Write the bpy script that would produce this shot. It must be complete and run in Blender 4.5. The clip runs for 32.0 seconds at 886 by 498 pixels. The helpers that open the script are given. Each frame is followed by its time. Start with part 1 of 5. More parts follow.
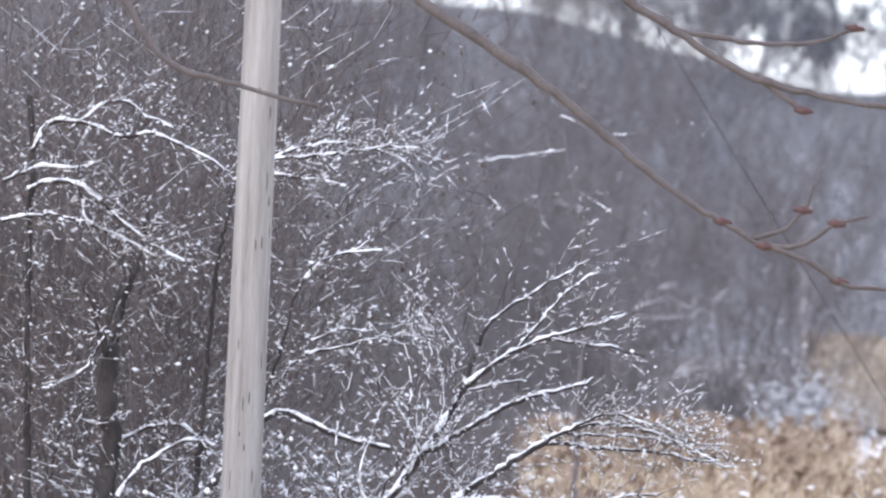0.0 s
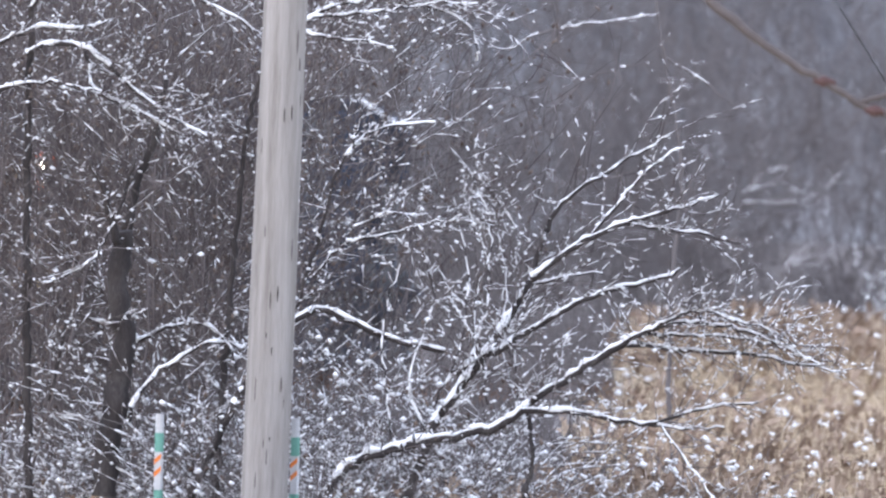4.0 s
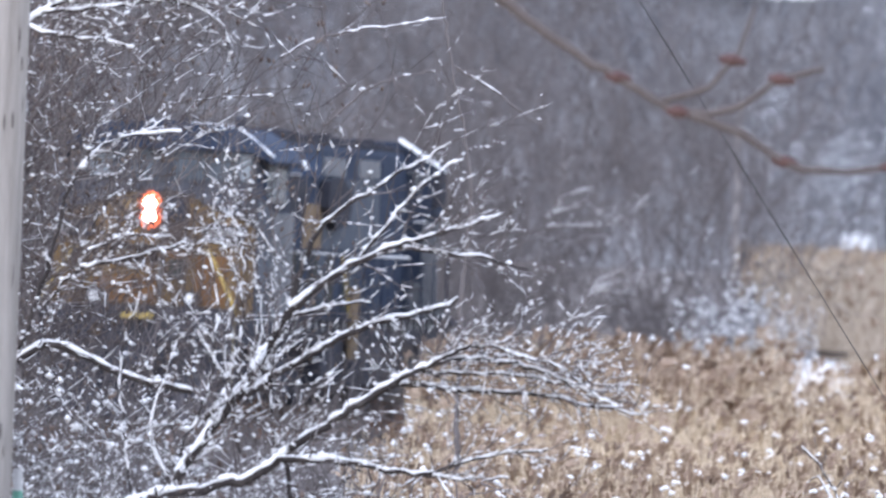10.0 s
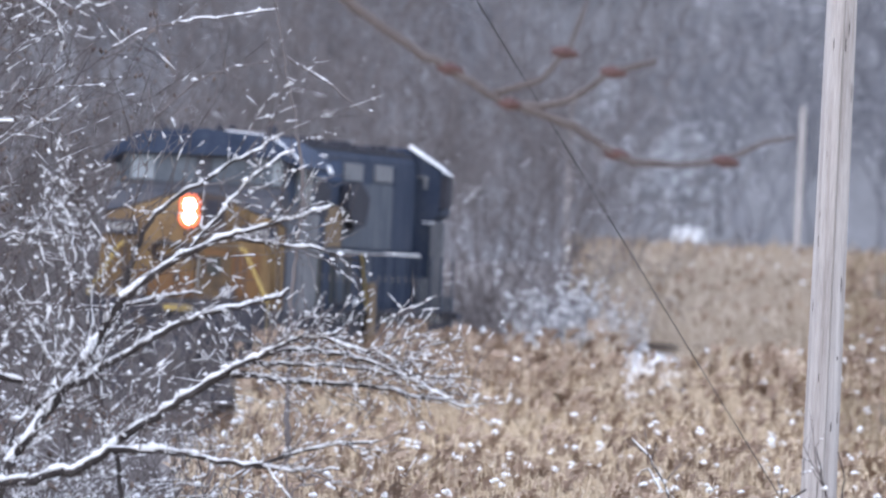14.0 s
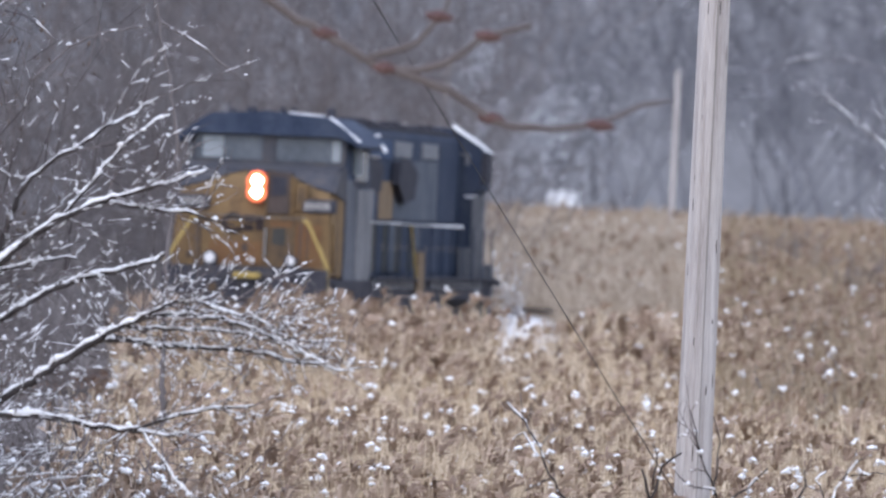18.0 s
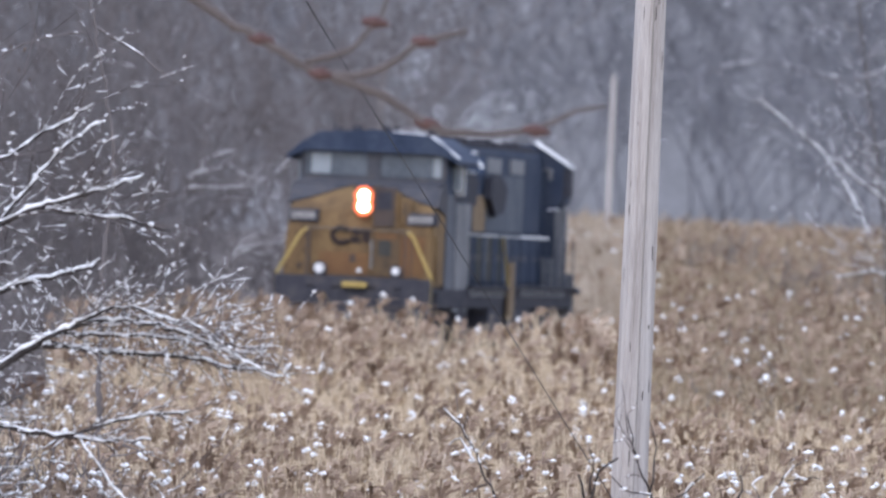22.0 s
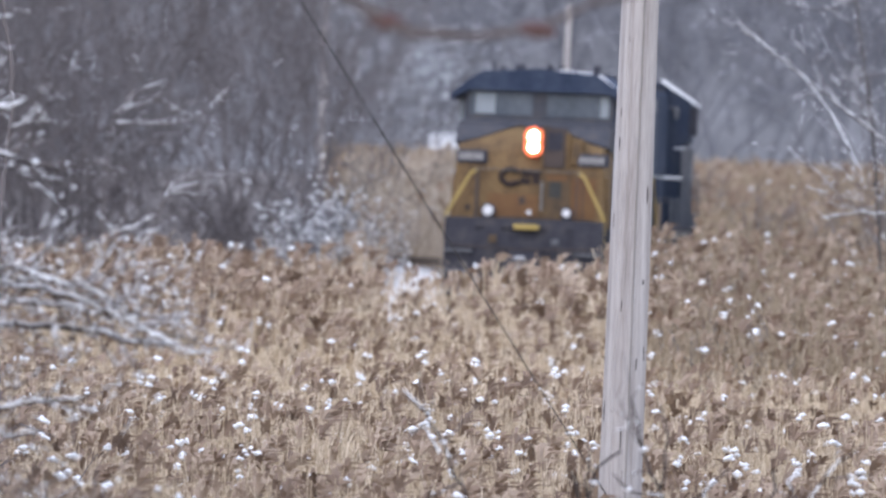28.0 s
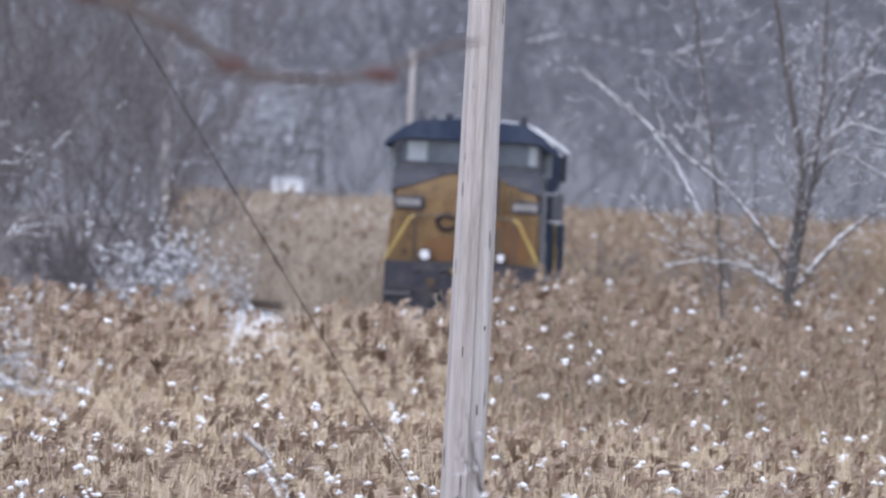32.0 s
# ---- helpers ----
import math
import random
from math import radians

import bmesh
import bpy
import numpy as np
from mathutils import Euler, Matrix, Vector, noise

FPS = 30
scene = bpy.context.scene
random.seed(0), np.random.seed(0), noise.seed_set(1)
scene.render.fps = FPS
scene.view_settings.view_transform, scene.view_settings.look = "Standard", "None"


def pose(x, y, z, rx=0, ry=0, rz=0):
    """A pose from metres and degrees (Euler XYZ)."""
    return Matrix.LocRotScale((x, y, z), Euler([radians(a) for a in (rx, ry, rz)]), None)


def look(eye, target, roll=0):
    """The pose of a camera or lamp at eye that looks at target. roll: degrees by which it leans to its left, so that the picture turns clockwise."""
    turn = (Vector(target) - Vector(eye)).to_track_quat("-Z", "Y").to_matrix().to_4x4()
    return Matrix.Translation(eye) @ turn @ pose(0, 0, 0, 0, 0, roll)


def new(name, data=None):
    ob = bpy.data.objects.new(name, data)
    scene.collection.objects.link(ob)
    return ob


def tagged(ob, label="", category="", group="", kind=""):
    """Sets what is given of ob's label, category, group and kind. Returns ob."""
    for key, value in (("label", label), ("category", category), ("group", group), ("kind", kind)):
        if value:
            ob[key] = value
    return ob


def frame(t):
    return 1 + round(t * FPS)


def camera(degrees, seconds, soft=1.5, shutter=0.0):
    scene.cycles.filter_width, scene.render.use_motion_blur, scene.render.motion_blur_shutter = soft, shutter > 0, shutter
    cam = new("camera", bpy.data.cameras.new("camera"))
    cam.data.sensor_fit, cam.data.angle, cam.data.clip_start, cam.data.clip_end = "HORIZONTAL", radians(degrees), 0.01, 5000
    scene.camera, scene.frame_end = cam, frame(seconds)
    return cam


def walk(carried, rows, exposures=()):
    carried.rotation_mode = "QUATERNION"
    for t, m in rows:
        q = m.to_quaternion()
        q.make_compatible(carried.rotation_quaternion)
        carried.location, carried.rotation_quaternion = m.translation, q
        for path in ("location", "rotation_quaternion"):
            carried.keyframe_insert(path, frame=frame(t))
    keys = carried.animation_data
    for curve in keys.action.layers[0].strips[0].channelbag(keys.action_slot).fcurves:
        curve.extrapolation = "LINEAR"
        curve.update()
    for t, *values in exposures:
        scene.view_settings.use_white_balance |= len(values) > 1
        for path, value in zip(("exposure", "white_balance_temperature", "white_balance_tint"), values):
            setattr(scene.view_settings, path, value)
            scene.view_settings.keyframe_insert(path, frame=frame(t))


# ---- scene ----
# A reversing locomotive on a curve behind a snowy reed marsh, seen through a long lens.
# x to the right, y away from the viewer, z up; the marsh in the foreground lies at z = 0.
cam = camera(4.727, 32.0, soft=2.3)
cam.data.dof.use_dof = True
cam.data.dof.focus_distance = 95.0
cam.data.dof.aperture_fstop = 4.4
EYE = 4.2


def aim(y, yaw, pitch, roll):
    a, b = radians(yaw), radians(pitch)
    eye = Vector((0, y, EYE))
    return look(eye, eye + Vector((math.sin(a) * math.cos(b), math.cos(a) * math.cos(b), math.sin(b))), roll)


# seconds, place along the line of sight, turn to the right, tilt up, lean
AIM = [
    (0.0, -24.54, -1.971, 0.484, 2.66), (0.5, -24.54, -1.843, 0.207, 2.68), (1.0, -24.54, -1.890, -0.022, 2.64), (1.5, -24.54, -1.922, -0.234, 2.50),
    (2.0, -24.54, -1.940, -0.337, 2.52), (2.5, -24.54, -1.991, -0.259, 2.61), (4.5, -3.93, -2.675, -0.008, 2.45), (5.0, 0.00, -2.558, 0.190, 2.46),
    (5.5, 0.00, -2.368, 0.027, 2.45), (6.0, 0.00, -2.410, 0.145, 2.64), (6.5, 0.00, -2.356, 0.103, 2.62), (7.0, 0.00, -2.248, 0.202, 2.50),
    (7.5, 0.00, -2.065, 0.109, 2.41), (8.0, 0.00, -1.974, 0.086, 2.39), (8.5, 0.00, -1.922, -0.035, 2.44), (9.0, 0.00, -1.876, -0.102, 2.62),
    (9.5, 0.00, -1.760, -0.065, 2.71), (10.0, 0.00, -1.589, 0.038, 2.46), (10.5, 0.00, -1.517, 0.113, 2.55), (11.0, 0.00, -1.362, 0.068, 2.61),
    (11.5, 0.00, -1.218, -0.046, 2.62), (12.0, 0.00, -1.063, 0.003, 2.90), (12.5, 0.00, -0.758, -0.065, 2.81), (13.0, 0.00, -0.880, -0.038, 2.72),
    (13.5, 0.00, -0.847, 0.029, 2.82), (14.0, 0.00, -0.687, 0.033, 2.74), (14.5, 0.00, -0.571, 0.016, 2.57), (15.0, 0.00, -0.452, -0.014, 2.60),
    (15.5, 0.00, -0.275, -0.047, 2.70), (17.5, 0.00, -0.031, -0.141, 2.63), (18.0, 0.00, -0.012, -0.127, 2.65), (18.5, 0.00, 0.021, -0.227, 2.64),
    (19.0, 0.00, -0.038, -0.116, 2.64), (19.5, 0.00, 0.289, -0.164, 2.76), (20.0, 0.00, 0.216, -0.248, 2.73), (20.5, 0.00, 0.199, -0.197, 2.73),
    (21.0, 0.00, 0.200, -0.227, 2.63), (21.5, 0.00, 0.289, -0.205, 2.63), (22.0, 0.00, 0.327, -0.082, 2.56), (22.5, 7.97, 0.612, -0.056, 2.60),
    (23.0, 15.94, 0.652, 0.106, 2.60), (23.5, 15.94, 0.766, -0.118, 2.60), (24.0, 15.94, 0.631, 0.010, 2.60), (24.5, 15.94, 0.312, 0.023, 2.60),
    (25.0, 15.94, 0.420, -0.056, 2.60), (25.5, 15.94, 0.632, -0.065, 2.60), (27.5, 15.94, 0.663, -0.180, 2.39), (28.0, 15.94, 0.639, -0.400, 2.36),
    (28.5, 15.94, 0.665, -0.236, 2.55), (29.0, 15.94, 0.984, -0.132, 2.75), (29.5, 15.94, 0.932, -0.052, 2.66), (30.0, 15.94, 0.906, -0.050, 2.58),
    (30.5, 15.94, 0.902, -0.055, 2.56), (31.0, 15.94, 0.976, -0.114, 2.48), (31.5, 15.94, 1.278, -0.157, 2.71), (32.0, 15.94, 1.470, -0.123, 2.97),
]

walk(cam, [(t, aim(y, yaw, pitch, roll)) for t, y, yaw, pitch, roll in AIM], exposures=[(0.0, 1.38, 6350, 16), (2.5, 1.38, 6350, 16), (4.5, 1.31, 6180, 16), (5.0, 1.31, 6180, 16), (7.0, 1.46, 6180, 16), (9.0, 1.4, 6180, 16), (11.0, 1.31, 6170, 16), (14.0, 1.25, 6180, 16), (18.0, 1.03, 6260, 17), (22.0, 1.04, 6270, 17), (23.0, 1.1, 6250, 17), (24.0, 1.17, 6250, 17), (25.0, 1.27, 6240, 17), (26.0, 1.2, 6250, 17), (28.0, 1.03, 6280, 17), (32.0, 1.01, 6280, 17)])

# ---- light: a bright overcast winter sky ----
world = bpy.data.worlds.new("overcast_sky")
scene.world = world
world.use_nodes = True
wn = world.node_tree.nodes
sky = wn.new("ShaderNodeTexSky")
sky.sky_type = "NISHITA"
sky.sun_disc = False
sky.sun_elevation = radians(32)
sky.sun_rotation = radians(215)
sky.dust_density = 0.7
sky.air_density = 1.0
wn["Background"].inputs["Strength"].default_value = 0.15
# a thin even cloud layer over the clear sky
cloud = wn.new("ShaderNodeMix")
cloud.data_type = "RGBA"
cloud.inputs[0].default_value = 0.7
cloud.inputs[7].default_value = (4.6, 5.1, 6.0, 1)
world.node_tree.links.new(sky.outputs["Color"], cloud.inputs[6])
world.node_tree.links.new(cloud.outputs[2], wn["Background"].inputs["Color"])
sun_data = bpy.data.lights.new("sun", "SUN")
sun_data.energy = 0.55
sun_data.angle = radians(40)
sun_data.color = (1.0, 0.98, 0.96)
sun = new("sun", sun_data)
sun.matrix_world = look((0, 0, 60), (0 + 35, 60 + 0, 0))

# ---- materials ----
MATS = {}


def material(name, colors, rough=0.8, scale=5.0, bump=0.0, metal=0.0, stretch=(1, 1, 1), per="", fine=0.0, glow=None, spread=0.35, spec=0.3):
    """A procedural surface: a ramp of colours over coarse and fine noise, or over a random value per piece."""
    m = bpy.data.materials.new(name)
    m.use_nodes = True
    n, l = m.node_tree.nodes, m.node_tree.links
    b = n["Principled BSDF"]
    b.inputs["Roughness"].default_value = rough
    b.inputs["Metallic"].default_value = metal
    b.inputs["Specular IOR Level"].default_value = spec
    co = n.new("ShaderNodeTexCoord")
    mp = n.new("ShaderNodeMapping")
    mp.inputs["Scale"].default_value = stretch
    l.new(co.outputs["Object"], mp.inputs["Vector"])
    t1 = n.new("ShaderNodeTexNoise")
    t1.inputs["Scale"].default_value = scale
    t1.inputs["Detail"].default_value = 6
    t2 = n.new("ShaderNodeTexNoise")
    t2.inputs["Scale"].default_value = scale * 9
    t2.inputs["Detail"].default_value = 4
    l.new(mp.outputs["Vector"], t1.inputs["Vector"])
    l.new(mp.outputs["Vector"], t2.inputs["Vector"])
    mix = n.new("ShaderNodeMix")
    mix.inputs["Factor"].default_value = 0.4
    l.new(t1.outputs["Fac"], mix.inputs["A"])
    l.new(t2.outputs["Fac"], mix.inputs["B"])
    value = mix.outputs["Result"]
    lo, hi = 0.5 - spread / 2, 0.5 + spread / 2
    if per:
        if per == "island":
            g = n.new("ShaderNodeNewGeometry")
            rnd = g.outputs["Random Per Island"]
        else:
            g = n.new("ShaderNodeObjectInfo")
            rnd = g.outputs["Random"]
        mix2 = n.new("ShaderNodeMix")
        mix2.inputs["Factor"].default_value = 0.75
        l.new(value, mix2.inputs["A"])
        l.new(rnd, mix2.inputs["B"])
        value = mix2.outputs["Result"]
        lo, hi = 0.1, 0.9
    ramp = n.new("ShaderNodeValToRGB")
    e = ramp.color_ramp.elements
    for i, c in enumerate(colors):
        at = lo + (hi - lo) * i / max(1, len(colors) - 1)
        el = e[i] if i < 2 else e.new(at)
        el.position = at
        el.color = (*c, 1)
    l.new(value, ramp.inputs["Fac"])
    l.new(ramp.outputs["Color"], b.inputs["Base Color"])
    if bump:
        bp = n.new("ShaderNodeBump")
        bp.inputs["Strength"].default_value = bump
        bp.inputs["Distance"].default_value = 0.02
        l.new(mix.outputs["Result"], bp.inputs["Height"])
        l.new(bp.outputs["Normal"], b.inputs["Normal"])
    if glow:
        b.inputs["Emission Color"].default_value = (*glow[0], 1)
        b.inputs["Emission Strength"].default_value = glow[1]
    MATS[name] = m
    return m


material("snow", [(0.82, 0.83, 0.85), (0.92, 0.925, 0.94)], 0.65, 6, 0.3)
material("bark_dark", [(0.021, 0.018, 0.018), (0.044, 0.037, 0.036), (0.085, 0.075, 0.071)], 0.9, 7, 0.5, stretch=(1, 1, 0.3))
material("bark_grey", [(0.07, 0.064, 0.063), (0.105, 0.096, 0.094), (0.15, 0.138, 0.135)], 0.9, 6, 0.4, stretch=(1, 1, 0.3))
material("twig_brown", [(0.05, 0.04, 0.039), (0.115, 0.096, 0.093), (0.24, 0.21, 0.205)], 0.9, 4, per="island")
# Lightened and low in contrast: haze over the woods is in the colour.
material("twig_grey", [(0.132, 0.116, 0.114), (0.156, 0.139, 0.138), (0.188, 0.17, 0.17)], 0.9, 3, per="island")
# Bluer than the near twigs: distance haze is put into this colour.
material("twig_hazed", [(0.088, 0.088, 0.097), (0.14, 0.14, 0.154), (0.215, 0.215, 0.235)], 0.9, 2, per="island")
material("twig_red", [(0.078, 0.065, 0.063), (0.112, 0.094, 0.091), (0.145, 0.124, 0.12)], 0.85, 5, 0.2)
material("bud_red", [(0.075, 0.043, 0.041), (0.12, 0.068, 0.064)], 0.8, 8)
material("dead_leaf", [(0.085, 0.062, 0.053), (0.14, 0.106, 0.089), (0.2, 0.155, 0.128)], 0.85, 6, per="island")
material("leaf_grey", [(0.115, 0.1, 0.098), (0.155, 0.136, 0.133), (0.2, 0.178, 0.175)], 0.85, 6, per="island")
material("reed_straw", [(0.519, 0.414, 0.29), (0.598, 0.487, 0.347), (0.676, 0.566, 0.42)], 0.8, 3, per="island")
# Shaded copy of reed_straw; far and right beds get their darkness in the colour.
material("reed_darkened", [(0.235, 0.182, 0.122), (0.315, 0.247, 0.169), (0.39, 0.312, 0.221)], 0.85, 3, per="island")
material("reed_rose", [(0.33, 0.27, 0.225), (0.42, 0.345, 0.29), (0.5, 0.425, 0.36)], 0.85, 3, per="island")
material("reed_gold", [(0.33, 0.25, 0.16), (0.43, 0.335, 0.215), (0.53, 0.425, 0.29)], 0.8, 3, per="island")
material("plume_gold", [(0.2, 0.128, 0.08), (0.29, 0.2, 0.13), (0.41, 0.305, 0.21)], 0.95, 5, per="island")
# Darker, flatter copy of reed_straw for the bed straight behind the track.
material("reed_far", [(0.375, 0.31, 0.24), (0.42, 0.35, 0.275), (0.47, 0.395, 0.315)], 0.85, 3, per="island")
material("wood_floor", [(0.1, 0.085, 0.075), (0.155, 0.133, 0.12), (0.21, 0.185, 0.17)], 0.95, 0.9, 0.6)
material("reed_plume", [(0.2, 0.142, 0.108), (0.31, 0.228, 0.172), (0.45, 0.355, 0.273)], 0.95, 5, per="island")
material("marsh_litter", [(0.26, 0.19, 0.116), (0.42, 0.325, 0.205), (0.53, 0.43, 0.288), (0.72, 0.72, 0.75)], 0.95, 0.7, 0.6)
material("pole_wood", [(0.17, 0.152, 0.138), (0.3, 0.278, 0.26), (0.42, 0.395, 0.375)], 0.85, 5, 0.5, stretch=(3, 3, 0.12), spread=0.45)
material("pole_wood_pale", [(0.24, 0.21, 0.195), (0.43, 0.395, 0.375), (0.58, 0.55, 0.53)], 0.85, 5, 0.5, stretch=(3, 3, 0.12), spread=0.4)
material("crack_dark", [(0.035, 0.03, 0.028), (0.08, 0.07, 0.065)], 0.9, 9)
material("steel_wire", [(0.03, 0.03, 0.033), (0.07, 0.07, 0.075)], 0.7, 9)
material("plastic_white", [(0.44, 0.44, 0.44), (0.56, 0.56, 0.57)], 0.5, 4)
material("plastic_green", [(0.11, 0.28, 0.22), (0.16, 0.36, 0.29)], 0.5, 4)
material("tape_orange", [(0.62, 0.16, 0.03), (0.8, 0.25, 0.06)], 0.45, 4)
# The locomotive's blues and blacks are lifted and blued to imitate haze.
material("paint_blue", [(0.026, 0.037, 0.064), (0.043, 0.057, 0.09), (0.066, 0.08, 0.112)], 0.8, 2.5, 0.1, stretch=(1, 1, 0.5), spec=0.1)
material("paint_yellow", [(0.075, 0.052, 0.036), (0.165, 0.108, 0.056), (0.22, 0.147, 0.073)], 0.85, 2.4, 0.1, stretch=(1, 1, 0.35), spread=0.32, spec=0.1)
material("paint_grey", [(0.105, 0.108, 0.116), (0.165, 0.168, 0.178), (0.23, 0.23, 0.236)], 0.7, 2.2, 0.1, stretch=(1, 1, 0.4), spec=0.04)
material("rail_yellow", [(0.33, 0.24, 0.07), (0.45, 0.33, 0.11)], 0.6, 5)
# Blacks raised above plain steel, with the veil of haze in the colour.
material("black_steel", [(0.045, 0.046, 0.058), (0.066, 0.067, 0.081), (0.105, 0.099, 0.101)], 0.9, 4, 0.2, spec=0.04)
material("pilot_dark", [(0.04, 0.04, 0.048), (0.057, 0.057, 0.068), (0.092, 0.084, 0.084)], 0.9, 4, 0.2, spec=0.04)
material("grille_dark", [(0.037, 0.038, 0.047), (0.06, 0.06, 0.072)], 0.8, 6, spec=0.04)
material("door_brown", [(0.05, 0.038, 0.034), (0.085, 0.064, 0.055)], 0.7, 4)
material("grime_brown", [(0.06, 0.043, 0.03), (0.11, 0.075, 0.045), (0.17, 0.11, 0.05)], 0.85, 3, 0.2)
material("emblem_dark", [(0.018, 0.014, 0.016), (0.045, 0.03, 0.026)], 0.8, 7)
material("blind_pale", [(0.22, 0.25, 0.265), (0.29, 0.315, 0.335)], 0.6, 3)
material("rust", [(0.1, 0.05, 0.03), (0.2, 0.11, 0.07), (0.28, 0.18, 0.12)], 0.85, 4, 0.3)
material("hood_blue", [(0.03, 0.041, 0.066), (0.046, 0.058, 0.087), (0.07, 0.078, 0.1)], 0.85, 2.5, 0.1, stretch=(1, 1, 0.5), spec=0.04)
material("hood_slate", [(0.068, 0.079, 0.099), (0.098, 0.11, 0.132), (0.136, 0.142, 0.156)], 0.85, 2.0, 0.1, stretch=(1, 1, 0.35), spec=0.04)
material("panel_blue", [(0.035, 0.054, 0.098), (0.052, 0.075, 0.128), (0.075, 0.095, 0.14)], 0.8, 2.5, 0.1, spec=0.04)
material("door_green", [(0.042, 0.046, 0.045), (0.064, 0.064, 0.06), (0.1, 0.088, 0.071)], 0.85, 3.0, 0.1, stretch=(1, 1, 0.3), spec=0.04)
material("screen_grey", [(0.15, 0.156, 0.168), (0.19, 0.195, 0.206), (0.235, 0.238, 0.246)], 0.8, 4, 0.1, spec=0.04)
material("tan_panel", [(0.12, 0.092, 0.068), (0.2, 0.145, 0.095), (0.27, 0.21, 0.14)], 0.85, 3, 0.1, stretch=(1, 1, 0.4), spec=0.04)
material("cab_slate", [(0.071, 0.078, 0.094), (0.112, 0.118, 0.136), (0.153, 0.158, 0.171)], 0.75, 2.2, 0.1, stretch=(1, 1, 0.4), spec=0.04)
material("rust_paint", [(0.11, 0.055, 0.03), (0.165, 0.088, 0.04), (0.2, 0.125, 0.052)], 0.85, 3, 0.15, stretch=(1, 1, 0.5), spread=0.5)
material("rail_pale", [(0.3, 0.3, 0.3), (0.42, 0.42, 0.42)], 0.7, 5)
material("digit_pale", [(0.22, 0.21, 0.2), (0.42, 0.41, 0.4)], 0.7, 14)
material("white_digit", [(0.17, 0.165, 0.155), (0.27, 0.26, 0.245)], 0.6, 8)
material("digit_dim", [(0.1, 0.09, 0.08), (0.19, 0.175, 0.16)], 0.7, 14)
material("saddle_dark", [(0.05, 0.053, 0.066), (0.076, 0.077, 0.087), (0.109, 0.099, 0.094)], 0.85, 3, 0.2, spec=0.04)
material("headlight_glass", [(1, 0.9, 0.8), (1, 0.92, 0.84)], 0.2, 4, glow=((1.0, 0.8, 0.58), 22.0))
# Red glow painted as a ring, for the glare around the lenses.
material("headlight_halo", [(0.5, 0.14, 0.06), (0.6, 0.18, 0.08)], 0.3, 4, glow=((1.0, 0.14, 0.05), 0.7))
material("ditch_glass", [(0.5, 0.5, 0.52), (0.68, 0.68, 0.69)], 0.2, 20, glow=((0.95, 0.97, 1.0), 0.1))
material("cab_glass", [(0.06, 0.073, 0.09), (0.12, 0.138, 0.16)], 0.25, 1.2)
material("ballast", [(0.13, 0.12, 0.115), (0.26, 0.24, 0.23), (0.4, 0.38, 0.37)], 0.95, 6, 0.8)
material("tie_wood", [(0.05, 0.04, 0.035), (0.11, 0.09, 0.075)], 0.9, 4, 0.4)
material("shed_white", [(0.78, 0.79, 0.8), (0.86, 0.87, 0.88)], 0.6, 2)
material("hill", [(0.078, 0.075, 0.077), (0.125, 0.122, 0.122), (0.165, 0.16, 0.16), (0.24, 0.238, 0.245)], 0.95, 0.3, 0.2, stretch=(1, 0.07, 0.6), spread=0.5)

# ---- mesh helpers ----
rng = np.random.default_rng(7)


class Soup:
    """Triangles gathered in numpy and linked as one mesh."""

    def __init__(self):
        self.v, self.f, self.m, self.count = [], [], [], 0

    def add(self, v, f, m=0):
        self.v.append(np.asarray(v, float).reshape(-1, 3))
        f = np.asarray(f, np.int64).reshape(-1, 3) + self.count
        self.f.append(f)
        self.m.append(np.full(len(f), m) if np.isscalar(m) else np.asarray(m))
        self.count += len(self.v[-1])

    def mesh(self, name, mats, smooth=True):
        v, f, m = np.concatenate(self.v), np.concatenate(self.f), np.concatenate(self.m)
        me = bpy.data.meshes.new(name)
        me.vertices.add(len(v))
        me.vertices.foreach_set("co", v.astype(np.float32).ravel())
        me.loops.add(3 * len(f))
        me.loops.foreach_set("vertex_index", f.astype(np.int32).ravel())
        me.polygons.add(len(f))
        me.polygons.foreach_set("loop_start", np.arange(0, 3 * len(f), 3, dtype=np.int32))
        for x in mats:
            me.materials.append(MATS[x])
        me.polygons.foreach_set("material_index", m.astype(np.int32))
        me.polygons.foreach_set("use_smooth", np.full(len(f), smooth))
        me.update(calc_edges=True)
        me.validate()
        return me

    def link(self, name, mats, parent=None, label="", smooth=True):
        ob = new(name, self.mesh(name, mats, smooth))
        if parent:
            ob.parent = parent
        return tagged(ob, label)


